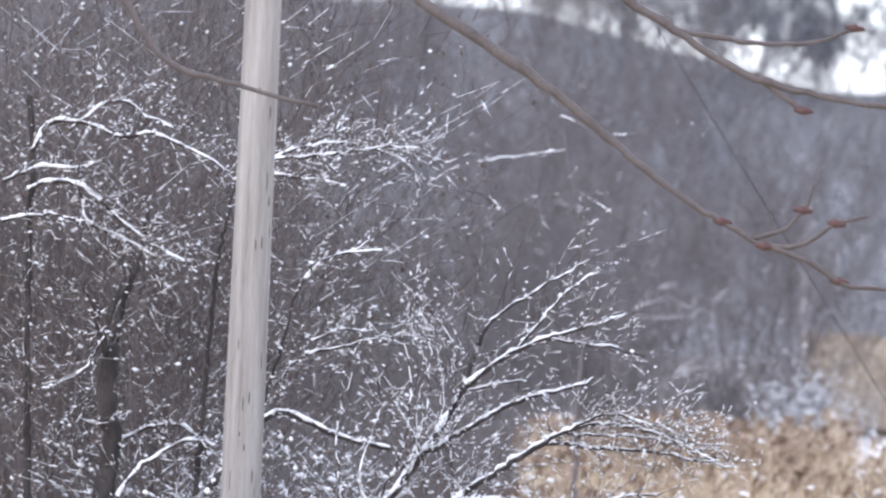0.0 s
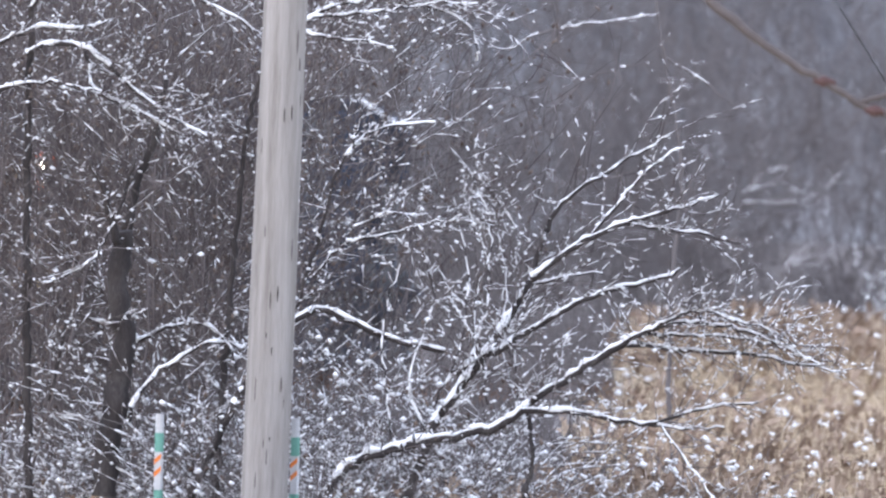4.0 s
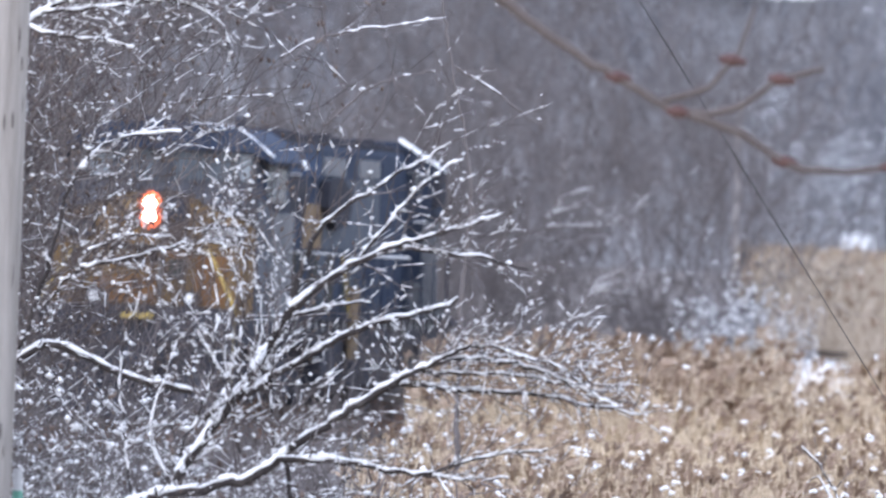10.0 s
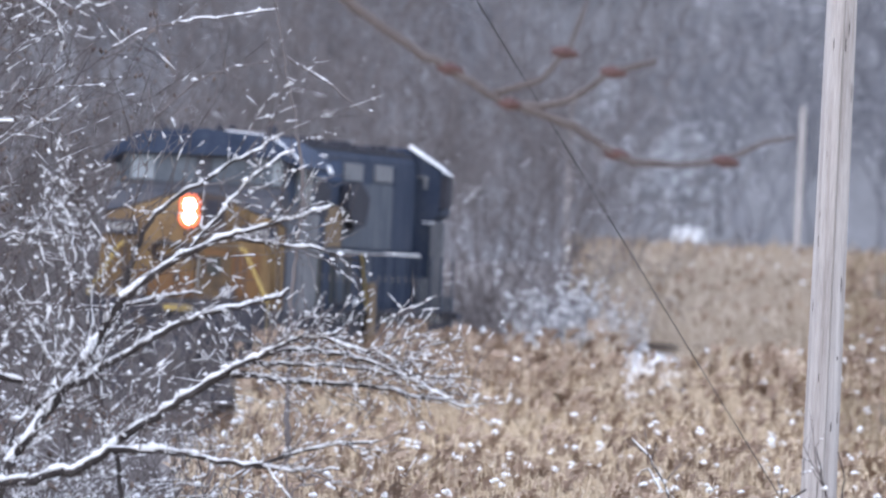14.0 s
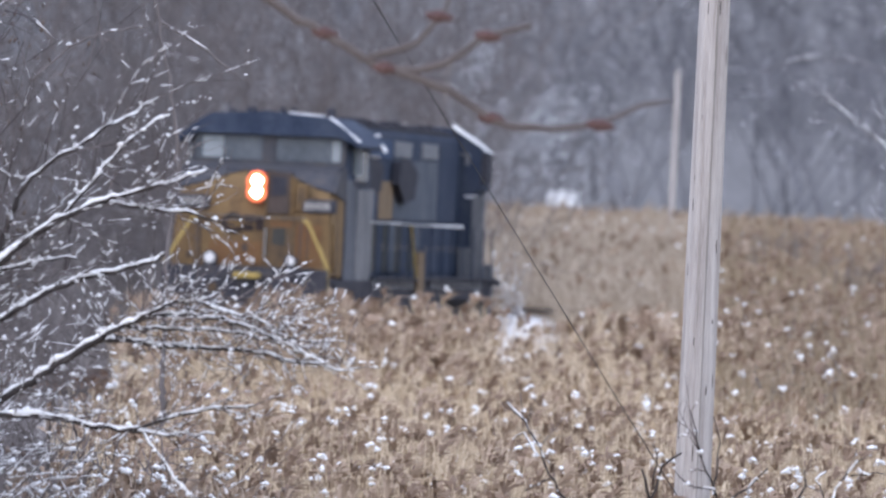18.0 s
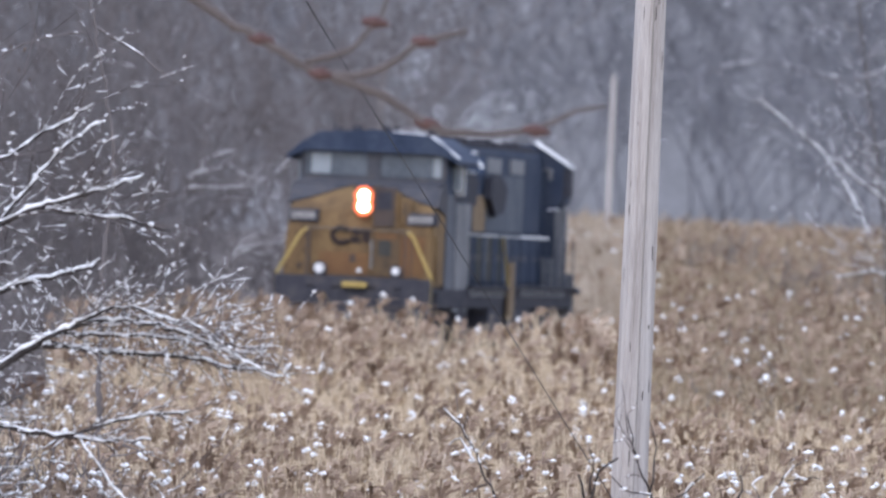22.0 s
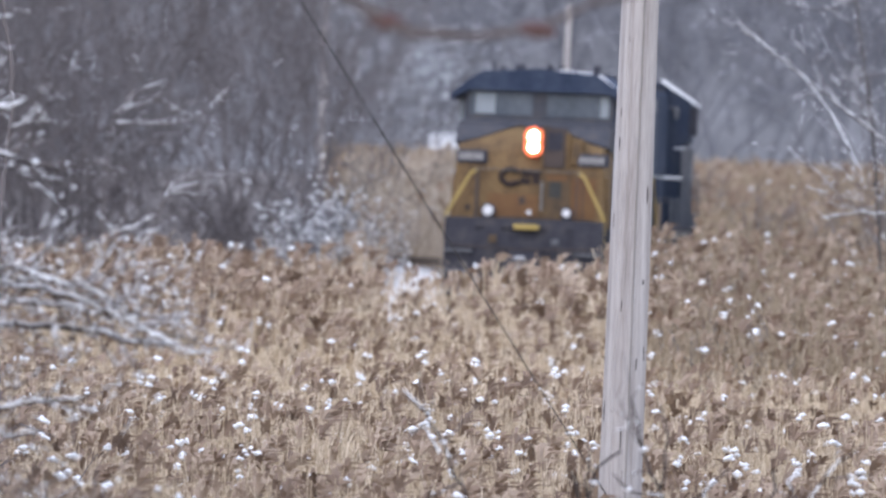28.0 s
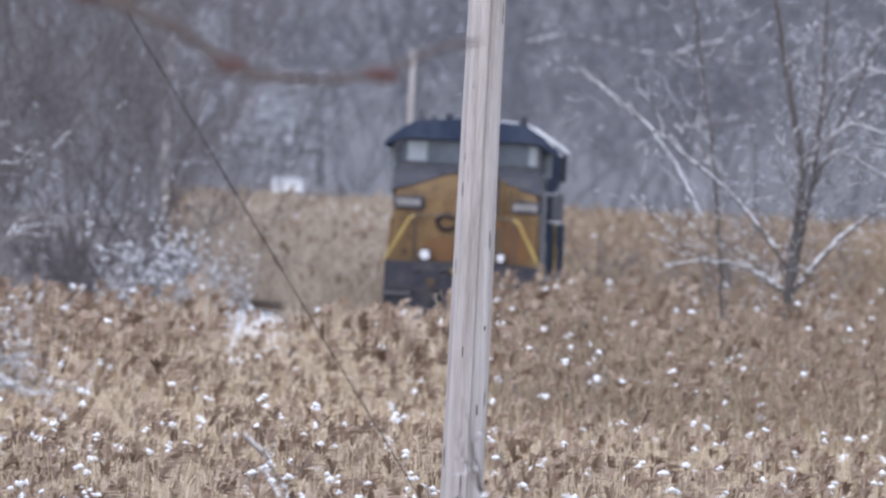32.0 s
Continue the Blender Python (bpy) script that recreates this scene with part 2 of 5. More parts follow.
def tubes(soup, a, b, ra, rb, m=0, sides=3):
    """Open tapered prisms from points a to b."""
    a, b = np.asarray(a, float).reshape(-1, 3), np.asarray(b, float).reshape(-1, 3)
    n = len(a)
    if not n:
        return
    ra, rb = np.broadcast_to(ra, n), np.broadcast_to(rb, n)
    d = b - a
    d /= np.linalg.norm(d, axis=1, keepdims=True) + 1e-9
    ref = np.where(np.abs(d[:, 1:2]) < 0.8, [[0.0, 1.0, 0.0]], [[1.0, 0.0, 0.0]])
    u = np.cross(d, ref)
    u /= np.linalg.norm(u, axis=1, keepdims=True) + 1e-9
    w = np.cross(d, u)
    ang = np.arange(sides) * 2 * np.pi / sides
    ring = u[:, None] * np.cos(ang)[None, :, None] + w[:, None] * np.sin(ang)[None, :, None]
    v = np.concatenate([a[:, None] + ring * ra[:, None, None], b[:, None] + ring * rb[:, None, None]], 1)
    i = np.arange(sides)
    j = (i + 1) % sides
    f = np.concatenate([np.stack([i, j, j + sides], 1), np.stack([i, j + sides, i + sides], 1)])
    f = f[None] + (np.arange(n) * 2 * sides)[:, None, None]
    mm = m if np.isscalar(m) else np.repeat(np.asarray(m), 2 * sides)
    soup.add(v, f, mm)


OCTA_V = np.array([(1, 0, 0), (-1, 0, 0), (0, 1, 0), (0, -1, 0), (0, 0, 1), (0, 0, -1)], float)
OCTA_F = np.array([(0, 2, 4), (2, 1, 4), (1, 3, 4), (3, 0, 4), (2, 0, 5), (1, 2, 5), (3, 1, 5), (0, 3, 5)])


def lumps(soup, c, size, m=0, tilt=0.5):
    """Small uneven lumps (snow, seed heads) of the given sizes at points c."""
    c = np.asarray(c, float).reshape(-1, 3)
    n = len(c)
    if not n:
        return
    size = np.broadcast_to(np.asarray(size, float), (n, 3))
    v = OCTA_V[None] * size[:, None] * rng.uniform(0.7, 1.3, (n, 6, 1))
    lean = rng.normal(0, tilt, (n, 2))
    v[..., 0] += v[..., 2] * lean[:, None, 0]
    v[..., 1] += v[..., 2] * lean[:, None, 1]
    f = OCTA_F[None] + (np.arange(n) * 6)[:, None, None]
    soup.add(v + c[:, None], f, m)


def spindles(soup, a, b, r, m=0):
    """Slender lumps of snow along short lines, pointed at both ends."""
    a, b = np.asarray(a, float).reshape(-1, 3), np.asarray(b, float).reshape(-1, 3)
    n = len(a)
    if not n:
        return
    d = b - a
    u = np.cross(d, rng.normal(0, 1, (n, 3)))
    u /= np.linalg.norm(u, axis=1, keepdims=True) + 1e-9
    w = np.cross(d, u)
    w /= np.linalg.norm(w, axis=1, keepdims=True) + 1e-9
    r = np.broadcast_to(r, n)[:, None]
    k1, k2 = rng.uniform(0.12, 0.35, (n, 1)), rng.uniform(0.6, 0.85, (n, 1))
    ang = 2 * np.pi / 3 * np.arange(3)
    ring = [(u * math.cos(t) + w * math.sin(t)) * r for t in ang]
    f1, f2 = rng.uniform(0.7, 1.3, (n, 1)), rng.uniform(0.5, 1.1, (n, 1))
    v = np.stack([a] + [a + d * k1 + q * f1 for q in ring] + [a + d * k2 + q * f2 for q in ring] + [b], 1)
    f = np.array([(0, 1, 2), (0, 2, 3), (0, 3, 1), (1, 4, 5), (1, 5, 2), (2, 5, 6), (2, 6, 3), (3, 6, 4), (3, 4, 1), (7, 5, 4), (7, 6, 5), (7, 4, 6)])
    soup.add(v, f[None] + (np.arange(n) * 8)[:, None, None], m)


def curve_points(pts, step=0.12, wobble=0.0):
    """A smooth line through a few control points (Catmull-Rom), resampled and a little crooked."""
    p = np.asarray(pts, float)
    q = np.concatenate([2 * p[:1] - p[1:2], p, 2 * p[-1:] - p[-2:-1]])
    out = []
    for i in range(1, len(q) - 2):
        n = max(2, int(np.linalg.norm(q[i + 1] - q[i]) / step))
        t = np.linspace(0, 1, n, endpoint=False)[:, None]
        out.append(0.5 * (2 * q[i] + (q[i + 1] - q[i - 1]) * t + (2 * q[i - 1] - 5 * q[i] + 4 * q[i + 1] - q[i + 2]) * t**2 + (3 * q[i] - q[i - 1] - 3 * q[i + 1] + q[i + 2]) * t**3))
    out.append(p[-1:])
    c = np.concatenate(out)
    if wobble:
        c[1:-1] += rng.normal(0, wobble, (len(c) - 2, 3))
    return c


def swept(soup, c, r, m=0, sides=6):
    """One closed tube along a line, its rings shared from piece to piece."""
    c, r = np.asarray(c, float), np.asarray(r, float)
    d = np.gradient(c, axis=0)
    d /= np.linalg.norm(d, axis=1, keepdims=True) + 1e-9
    u = np.cross(d, [0.12, 0.98, 0.15])
    u /= np.linalg.norm(u, axis=1, keepdims=True) + 1e-9
    w = np.cross(d, u)
    ang = np.arange(sides) * 2 * np.pi / sides
    v = c[:, None] + (u[:, None] * np.cos(ang)[None, :, None] + w[:, None] * np.sin(ang)[None, :, None]) * r[:, None, None]
    n = len(c)
    i = (np.arange(n - 1)[:, None] * sides + np.arange(sides)[None]).ravel()
    j = (np.arange(n - 1)[:, None] * sides + (np.arange(sides)[None] + 1) % sides).ravel()
    k = np.arange(sides - 2)
    e = (n - 1) * sides
    caps = np.concatenate([np.stack([0 * k, k + 2, k + 1], 1), np.stack([e + 0 * k, e + k + 1, e + k + 2], 1)])
    soup.add(v, np.concatenate([np.stack([i, j, j + sides], 1), np.stack([i, j + sides, i + sides], 1), caps]), m)


def limb(soup, pts, r0, r1, m=0, sides=7, step=0.12, wobble=0.008):
    c = curve_points(pts, step, wobble)
    r = np.linspace(r0, r1, len(c)) * rng.uniform(0.88, 1.12, len(c))
    swept(soup, c, r, m, sides)
    return c, r


def snow_on(soup, c, r, m, cover=0.8, thick=0.9):
    """Snow lying along the upper side of a limb, uneven, with short gaps."""
    d = np.diff(c, axis=0)
    d = np.stack([np.convolve(np.pad(d[:, q], 4, "edge"), np.ones(9) / 9, "valid") for q in range(3)], 1)
    level = np.linalg.norm(d[:, :2], axis=1) / (np.linalg.norm(d, axis=1) + 1e-9)
    patch = np.convolve(rng.random(len(c) + 8), np.ones(5) / 5, "same")[4:4 + len(c) - 1]
    keep = ((patch - 0.5) * 3.2 + 0.5 < cover * np.clip((level - 0.2) * 3.0, 0.0, 1.0)) & (level > 0.42) & (r[:-1] < 0.065)
    keep |= (r[:-1] < 0.0085) & (patch < 0.58 * (cover > 1))
    up = np.array([0, -0.18, 0.95])
    k = np.clip(r * thick, np.minimum(0.011, r * 1.35), 0.042) * rng.uniform(0.3, 1.45, len(c))
    a, b = c[:-1][keep] + up * r[:-1][keep, None], c[1:][keep] + up * r[1:][keep, None]
    tubes(soup, a, b, k[:-1][keep], k[1:][keep], m, 5)
    # loose tufts of snow caught on buds and bark
    tuft = (rng.random(len(c) - 1) < 0.55 * cover) & (level > 0.25)
    side = rng.normal(0, 0.7, (tuft.sum(), 3)) * r[:-1][tuft, None]
    lumps(soup, c[:-1][tuft] + side + up * r[:-1][tuft, None] * 1.3, (0.005 + 0.02 * rng.random((tuft.sum(), 1)) ** 2) * [[1.5, 1.2, 0.9]], m)


def grow(base, way, length, radius, levels, children=5, spread=0.7, up=0.15, seg=4, random_state=None, rmin=0.003):
    """A bare branching skeleton: arrays of segment starts, ends and radii."""
    g = random_state or rng
    out = []
    todo = [(np.array(base, float), np.array(way, float) / np.linalg.norm(way), length, radius, levels)]
    while todo:
        p, d, ln, r, lev = todo.pop()
        steps = seg if lev > 0 else 2
        q = p.copy()
        for s in range(steps):
            d = d + g.normal(0, 0.13, 3) + np.array([0, 0, up * 0.4])
            d /= np.linalg.norm(d)
            e = q + d * ln / steps
            k0, k1 = 1 - 0.65 * s / steps, 1 - 0.65 * (s + 1) / steps
            out.append((*q, *e, r * k0, r * k1))
            if lev > 0:
                for _ in range(max(1, int(round(children / steps)))) if s > 0 or lev < levels else ():
                    side = g.normal(0, 1, 3)
                    side -= d * (side @ d)
                    side /= np.linalg.norm(side) + 1e-9
                    w = d * g.uniform(0.4, 0.8) + side * spread * g.uniform(0.6, 1.2) + np.array([0, 0, up])
                    todo.append((e.copy(), w / np.linalg.norm(w), ln * g.uniform(0.4, 0.66), max(r * k1 * g.uniform(0.45, 0.7), rmin), lev - 1))
            q = e
    return np.array(out)


def part(name, bm, mat, parent, label=""):
    """Links a bmesh as one mesh object under a thing or a part."""
    me = bpy.data.meshes.new(name)
    bm.to_mesh(me)
    bm.free()
    me.materials.append(MATS[mat])
    ob = new(name, me)
    ob.parent = parent
    return tagged(ob, label)


def box(bm, lo, hi, bevel=0.0):
    """A box between two corners, its edges rounded."""
    lo, hi = Vector(lo), Vector(hi)
    made = bmesh.ops.create_cube(bm, size=1.0)["verts"]
    for v in made:
        v.co = (lo + hi) / 2 + Vector((v.co.x * (hi.x - lo.x), v.co.y * (hi.y - lo.y), v.co.z * (hi.z - lo.z)))
    if bevel:
        edges = list({e for v in made for e in v.link_edges})
        bmesh.ops.bevel(bm, geom=edges, offset=bevel, segments=2, profile=0.7, affect="EDGES")
    return bm


def rod(bm, a, b, r0, r1=None, sides=10, caps=True):
    """A round bar from a to b."""
    a, b = Vector(a), Vector(b)
    made = bmesh.ops.create_cone(bm, cap_ends=caps, segments=sides, radius1=r0, radius2=r0 if r1 is None else r1, depth=(b - a).length)["verts"]
    m = Matrix.Translation((a + b) / 2) @ (b - a).to_track_quat("Z", "Y").to_matrix().to_4x4()
    bmesh.ops.transform(bm, matrix=m, verts=made)
    return bm


def prism(bm, outline, a, b, axis):
    """A solid whose outline (pairs) runs along an axis from a to b. axis x: pairs are y, z; axis y: x, z."""
    def at(p, k):
        return (k, p[0], p[1]) if axis == "x" else (p[0], k, p[1])
    v0, v1 = [bm.verts.new(at(p, a)) for p in outline], [bm.verts.new(at(p, b)) for p in outline]
    n = len(outline)
    bm.faces.new(v0)
    bm.faces.new(v1[::-1])
    for i in range(n):
        bm.faces.new((v0[i], v1[i], v1[(i + 1) % n], v0[(i + 1) % n]))
    bmesh.ops.recalc_face_normals(bm, faces=bm.faces[:])
    return bm


def thing(name, m, label, category, group=""):
    ob = new(name)
    ob.empty_display_size = 0.3
    ob.matrix_world = m
    return tagged(ob, label, category, group)


# ---- the ground ----
def ground_z(x, y):
    """The marsh is flat, then the land climbs slowly past the track to a wooded rise."""
    y = np.asarray(y, float)
    u = np.degrees(np.arctan2(np.asarray(x, float), np.maximum(y, 1.0)))
    u = np.clip(u, -5, 5)
    rise = 0.0926 - 0.002 * np.exp(-((u - 0.3) / 0.5) ** 4) + 0.022 / (1 + np.exp(-(u - 0.8) * 6)) + 0.011 / (1 + np.exp((u + 0.42) * 6)) + 0.014 / (1 + np.exp((u + 1.25) * 5))
    z = 0.0133 * np.clip(y - 105, 0, 265) + 0.0058 * np.clip(y - 370, 0, 330) + rise * np.clip(y - 700, 0, 250)
    return z + 0.06 * np.sin(np.asarray(x) * 0.9 + y * 0.31) * np.clip(1 - np.abs(y - 120) / 400, 0, 1)


def build_ground():
    ys = np.concatenate([np.linspace(-60, 60, 13), np.arange(64, 260, 2.0), np.linspace(262, 700, 60), np.linspace(710, 1100, 30), np.array([1300.0, 1800.0, 2600.0, 4000.0])])
    u = np.concatenate([[-1.0, -0.5, -0.25], np.linspace(-0.14, 0.14, 113), [0.25, 0.5, 1.0]])
    xs = u[None] * (120 + ys[:, None] * 1.0)
    yy = np.repeat(ys[:, None], len(u), 1)
    v = np.stack([xs, yy, ground_z(xs, yy)], -1)
    i = np.arange((len(ys) - 1) * len(u)).reshape(len(ys) - 1, len(u))[:, :-1].ravel()
    f = np.concatenate([np.stack([i, i + 1, i + 1 + len(u)], 1), np.stack([i, i + 1 + len(u), i + len(u)], 1)])
    s = Soup()
    cell_x, cell_y = xs[:-1, :-1].ravel(), yy[:-1, :-1].ravel()
    kind = np.where(cell_y > 448, 1, np.where(((cell_y > 208) & (cell_x < 0.3)) | ((cell_y > 85) & (cell_x < -0.03 * cell_y)), 2, 0))
    s.add(v, f, np.concatenate([kind, kind]))
    tagged(s.link("ground", ["marsh_litter", "hill", "wood_floor"]), "tan marsh ground with dead litter and thin snow", "ground", kind="structure")


build_ground()

# ---- the track: nose path of the train, carried on at both ends ----
# seconds, x, y, rail height, heading away from the line of sight
TRAIN = [
    (0.0, -15.71, 116.70, 1.525, 9.8), (1.0, -14.41, 120.71, 1.525, 9.1), (2.0, -13.38, 124.60, 1.535, 8.5),
    (3.0, -12.55, 128.39, 1.535, 8.0), (4.0, -11.85, 132.11, 1.545, 7.7), (5.0, -11.25, 135.78, 1.545, 7.4),
    (6.0, -10.70, 139.42, 1.545, 7.2), (7.0, -10.17, 143.04, 1.555, 7.1), (8.0, -9.64, 146.64, 1.555, 7.0),
    (9.0, -9.11, 150.23, 1.555, 7.0), (10.0, -8.55, 153.81, 1.565, 7.0), (11.0, -7.97, 157.38, 1.565, 7.1),
    (12.0, -7.36, 160.93, 1.575, 7.2), (13.0, -6.72, 164.46, 1.575, 7.4), (14.0, -6.06, 167.95, 1.585, 7.5),
    (15.0, -5.40, 171.80, 1.589, 7.7), (16.0, -4.71, 175.59, 1.593, 7.8), (17.0, -4.02, 179.52, 1.594, 8.0),
    (18.0, -3.32, 183.36, 1.596, 8.1), (19.0, -2.59, 187.01, 1.590, 8.2), (20.0, -1.88, 190.56, 1.583, 8.2),
    (21.0, -1.15, 193.39, 1.606, 8.3), (22.0, -0.42, 194.60, 1.608, 8.2), (23.0, 0.29, 195.07, 1.648, 8.1),
    (24.0, 0.98, 196.19, 1.648, 8.0), (25.0, 1.65, 198.57, 1.677, 7.7), (26.0, 2.32, 201.50, 1.687, 7.4),
    (27.0, 2.99, 204.28, 1.697, 7.0), (28.0, 3.60, 206.71, 1.720, 6.5), (29.0, 4.19, 208.71, 1.728, 5.8),
    (30.0, 4.70, 210.58, 1.735, 5.1), (31.0, 5.17, 212.14, 1.765, 4.2), (32.0, 5.44, 213.61, 1.785, 3.2),
]


def track_line():
    p = np.array([(x, y, z) for _, x, y, z, _ in TRAIN])
    a, b = p[0] - p[2], p[-8] - p[-20]
    a, b = a / np.linalg.norm(a), b / np.linalg.norm(b)
    return np.concatenate([p[:1] + a * 60, p[:1] + a * 25, p[::3], p[-1:] + b * [[12, 12, 0]], p[-1:] + b * [[45, 45, 0]], p[-1:] + b * [[95, 95, 0]]])


def sweep(soup, c, profile, m=0):
    """A profile (sideways, up) carried along a line."""
    d = np.gradient(c, axis=0)
    d[:, 2] = 0
    d /= np.linalg.norm(d, axis=1, keepdims=True)
    side = np.stack([d[:, 1], -d[:, 0], 0 * d[:, 0]], 1)
    pr = np.asarray(profile, float)
    v = c[:, None] + side[:, None] * pr[None, :, :1] + np.array([0, 0, 1.0])[None, None] * pr[None, :, 1:]
    k, n = len(pr), len(c)
    i = (np.arange(n - 1)[:, None] * k + np.arange(k - 1)[None]).ravel()
    soup.add(v, np.concatenate([np.stack([i, i + 1, i + 1 + k], 1), np.stack([i, i + 1 + k, i + k], 1)]), m)


def build_track():
    c = curve_points(track_line(), 2.0)
    base = thing("railway_track", Matrix(), "curved single railway track on a ballast bank dusted with snow", "railway track")
    base["kind"] = "structure"
    s = Soup()
    sweep(s, c, [(-4.2, -1.7), (-2.1, -0.3), (-1.3, -0.24), (1.3, -0.24), (2.1, -0.3), (4.2, -1.7)])
    s.link("ballast_bank", ["ballast"], base)
    for off in (-0.7525, 0.7525):
        s = Soup()
        sweep(s, c, [(off - 0.07, -0.17), (off - 0.07, -0.15), (off - 0.012, -0.13), (off - 0.012, -0.04), (off - 0.036, -0.035), (off - 0.036, 0), (off + 0.036, 0), (off + 0.036, -0.035), (off + 0.012, -0.04), (off + 0.012, -0.13), (off + 0.07, -0.15), (off + 0.07, -0.17)])
        s.link("rail", ["rust"], base)
    ties = Soup()
    d = np.gradient(c, axis=0)
    length = np.concatenate([[0], np.cumsum(np.linalg.norm(np.diff(c, axis=0), axis=1))])
    for k in np.arange(5, length[-1] - 5, 0.55):
        p = np.array([np.interp(k, length, c[:, n]) for n in range(3)])
        w = np.array([np.interp(k, length, d[:, n]) for n in range(3)])
        w[2] = 0
        w /= np.linalg.norm(w)
        sd = np.array([w[1], -w[0], 0])
        q = [p + sd * a * 1.3 + w * b * 0.115 + np.array([0, 0, z]) for z in (-0.3, -0.175) for a, b in ((-1, -1), (1, -1), (1, 1), (-1, 1))]
        ties.add(q, [(4, 5, 6), (4, 6, 7), (0, 1, 5), (0, 5, 4), (1, 2, 6), (1, 6, 5), (2, 3, 7), (2, 7, 6), (3, 0, 4), (3, 4, 7)], 0)
    tagged(ties.link("sleepers", ["tie_wood"], base, smooth=False), kind="stuff")


# ---- the locomotive: x towards the nose, y to its left, z up from the rail ----
def build_locomotive():
    loco = thing("locomotive", pose(0, 0, 0), "dark blue diesel locomotive with grimy yellow nose and lit headlights", "locomotive")

    def P(name, mat, fill, label="", parent=None):
        bm = bmesh.new()
        fill(bm)
        return part(name, bm, mat, parent or loco, label)

    # underframe and walkways
    P("underframe", "pilot_dark", lambda b: box(b, (-20.2, -1.42, 1.22), (-0.35, 1.42, 1.58), 0.03))
    for sy in (-1, 1):
        P("walkway", "pilot_dark", lambda b: box(b, (-20.0, sy * 1.235 - 0.285, 1.58), (-4.5, sy * 1.235 + 0.285, 1.64), 0.01), "dark walkway edge")
    P("front_platform", "pilot_dark", lambda b: box(b, (-0.6, -1.42, 1.5), (0.52, 1.42, 1.6), 0.02))
    P("rear_platform", "black_steel", lambda b: box(b, (-20.7, -1.5, 1.5), (-20.0, 1.5, 1.6), 0.02))
    # pilot, steps, coupler
    pilot = P("pilot", "pilot_dark", lambda b: prism(b, [(-1.42, 1.74), (1.42, 1.74), (1.42, 0.75), (1.25, 0.12), (-1.25, 0.12), (-1.42, 0.75)], 0.42, 0.52, "x"), "dark steel pilot plate")
    P("plough_lip", "pilot_dark", lambda b: prism(b, [(0.52, 0.75), (0.6, 0.75), (0.85, 0.14), (0.52, 0.1)], -1.2, 1.2, "y"), "", pilot)
    for y0, y1 in ((-1.36, -0.86), (-0.72, -0.4), (0.42, 0.74), (0.88, 1.36)):
        P("pilot_panel", "pilot_dark", lambda b: box(b, (0.515, y0, 1.0), (0.535, y1, 1.62), 0.008), "", pilot)
    P("hose_bracket", "grime_brown", lambda b: box(b, (0.52, -0.62, 1.3), (0.58, -0.48, 1.44), 0.01), "", pilot)
    P("hose_bracket", "paint_grey", lambda b: box(b, (0.52, 0.5, 1.3), (0.58, 0.62, 1.4), 0.01), "", pilot)
    for sy in (-1, 1):
        well = P("step_well", "grille_dark", lambda b: box(b, (0.05, sy * 1.12 - 0.3, 0.32), (0.415, sy * 1.12 + 0.3, 1.5), 0.02))
        for z in (0.38, 0.75, 1.12):
            P("step", "paint_grey", lambda b: box(b, (0.3, sy * 1.16 - 0.25, z), (0.62, sy * 1.16 + 0.25, z + 0.045), 0.008), "", well)
        for z in (0.38, 0.75, 1.12):
            P("rear_step", "paint_grey", lambda b: box(b, (-20.7, sy * 1.18 - 0.27, z), (-20.4, sy * 1.18 + 0.27, z + 0.045), 0.008))
    coupler = P("coupler", "black_steel", lambda b: (box(b, (0.5, -0.12, 0.74), (1.0, 0.12, 1.0), 0.04), box(b, (0.92, -0.2, 0.7), (1.2, 0.16, 1.04), 0.06)))
    P("coupler_pocket", "black_steel", lambda b: box(b, (0.52, -0.33, 0.62), (0.66, 0.33, 1.14), 0.03), "", coupler)
    P("knuckle_snow", "snow", lambda b: box(b, (0.95, -0.1, 1.045), (1.15, 0.08, 1.075), 0.014), "", coupler)
    P("cut_lever", "door_brown", lambda b: (rod(b, (0.62, -1.3, 1.24), (0.7, 0.0, 1.2), 0.014, sides=6), rod(b, (0.7, 0.0, 1.2), (0.62, 1.3, 1.24), 0.014, sides=6)), "", coupler)
    P("rear_coupler", "rust", lambda b: (box(b, (-21.3, -0.12, 0.74), (-20.5, 0.12, 1.0), 0.04), box(b, (-21.5, -0.18, 0.7), (-21.25, 0.18, 1.04), 0.06)))
    P("step_plate", "rail_yellow", lambda b: box(b, (0.5, -0.18, 1.555), (0.7, 0.27, 1.65), 0.015), "bright yellow step plate")
    for y in (-0.42, -0.3, 0.3, 0.42, 0.55):
        P("brake_hose", "grille_dark", lambda b: (rod(b, (0.56, y, 1.2), (0.75, y * 1.05, 0.85), 0.028, sides=7), rod(b, (0.75, y * 1.05, 0.85), (0.72, y * 1.1, 0.4), 0.028, sides=7)))

    # nose: tapered, wide, with an arched yellow top edge under the windscreen
    def nose(b):
        prism(b, [(-0.05, 1.6), (-0.05, 2.62), (-0.16, 2.95), (-0.75, 3.38), (-1.55, 3.5), (-1.55, 1.6)], -1.36, 1.36, "y")
        for v in b.verts:
            k = max(0.0, min(1.0, (v.co.z - 2.5) / 0.9))
            f = max(0.0, min(1.0, (v.co.x + 1.55) / 1.5))
            v.co.y *= 1 - 0.1 * k * f
        bmesh.ops.bevel(b, geom=b.edges[:], offset=0.07, segments=3, profile=0.6, affect="EDGES")

    body = P("nose", "paint_yellow", nose, "dirty yellow short hood")
    # dark saddle under the windscreen with the arched colour break
    def saddle(sy):
        def fill(b):
            rows = []
            for off in (0.0, 0.03):
                row = []
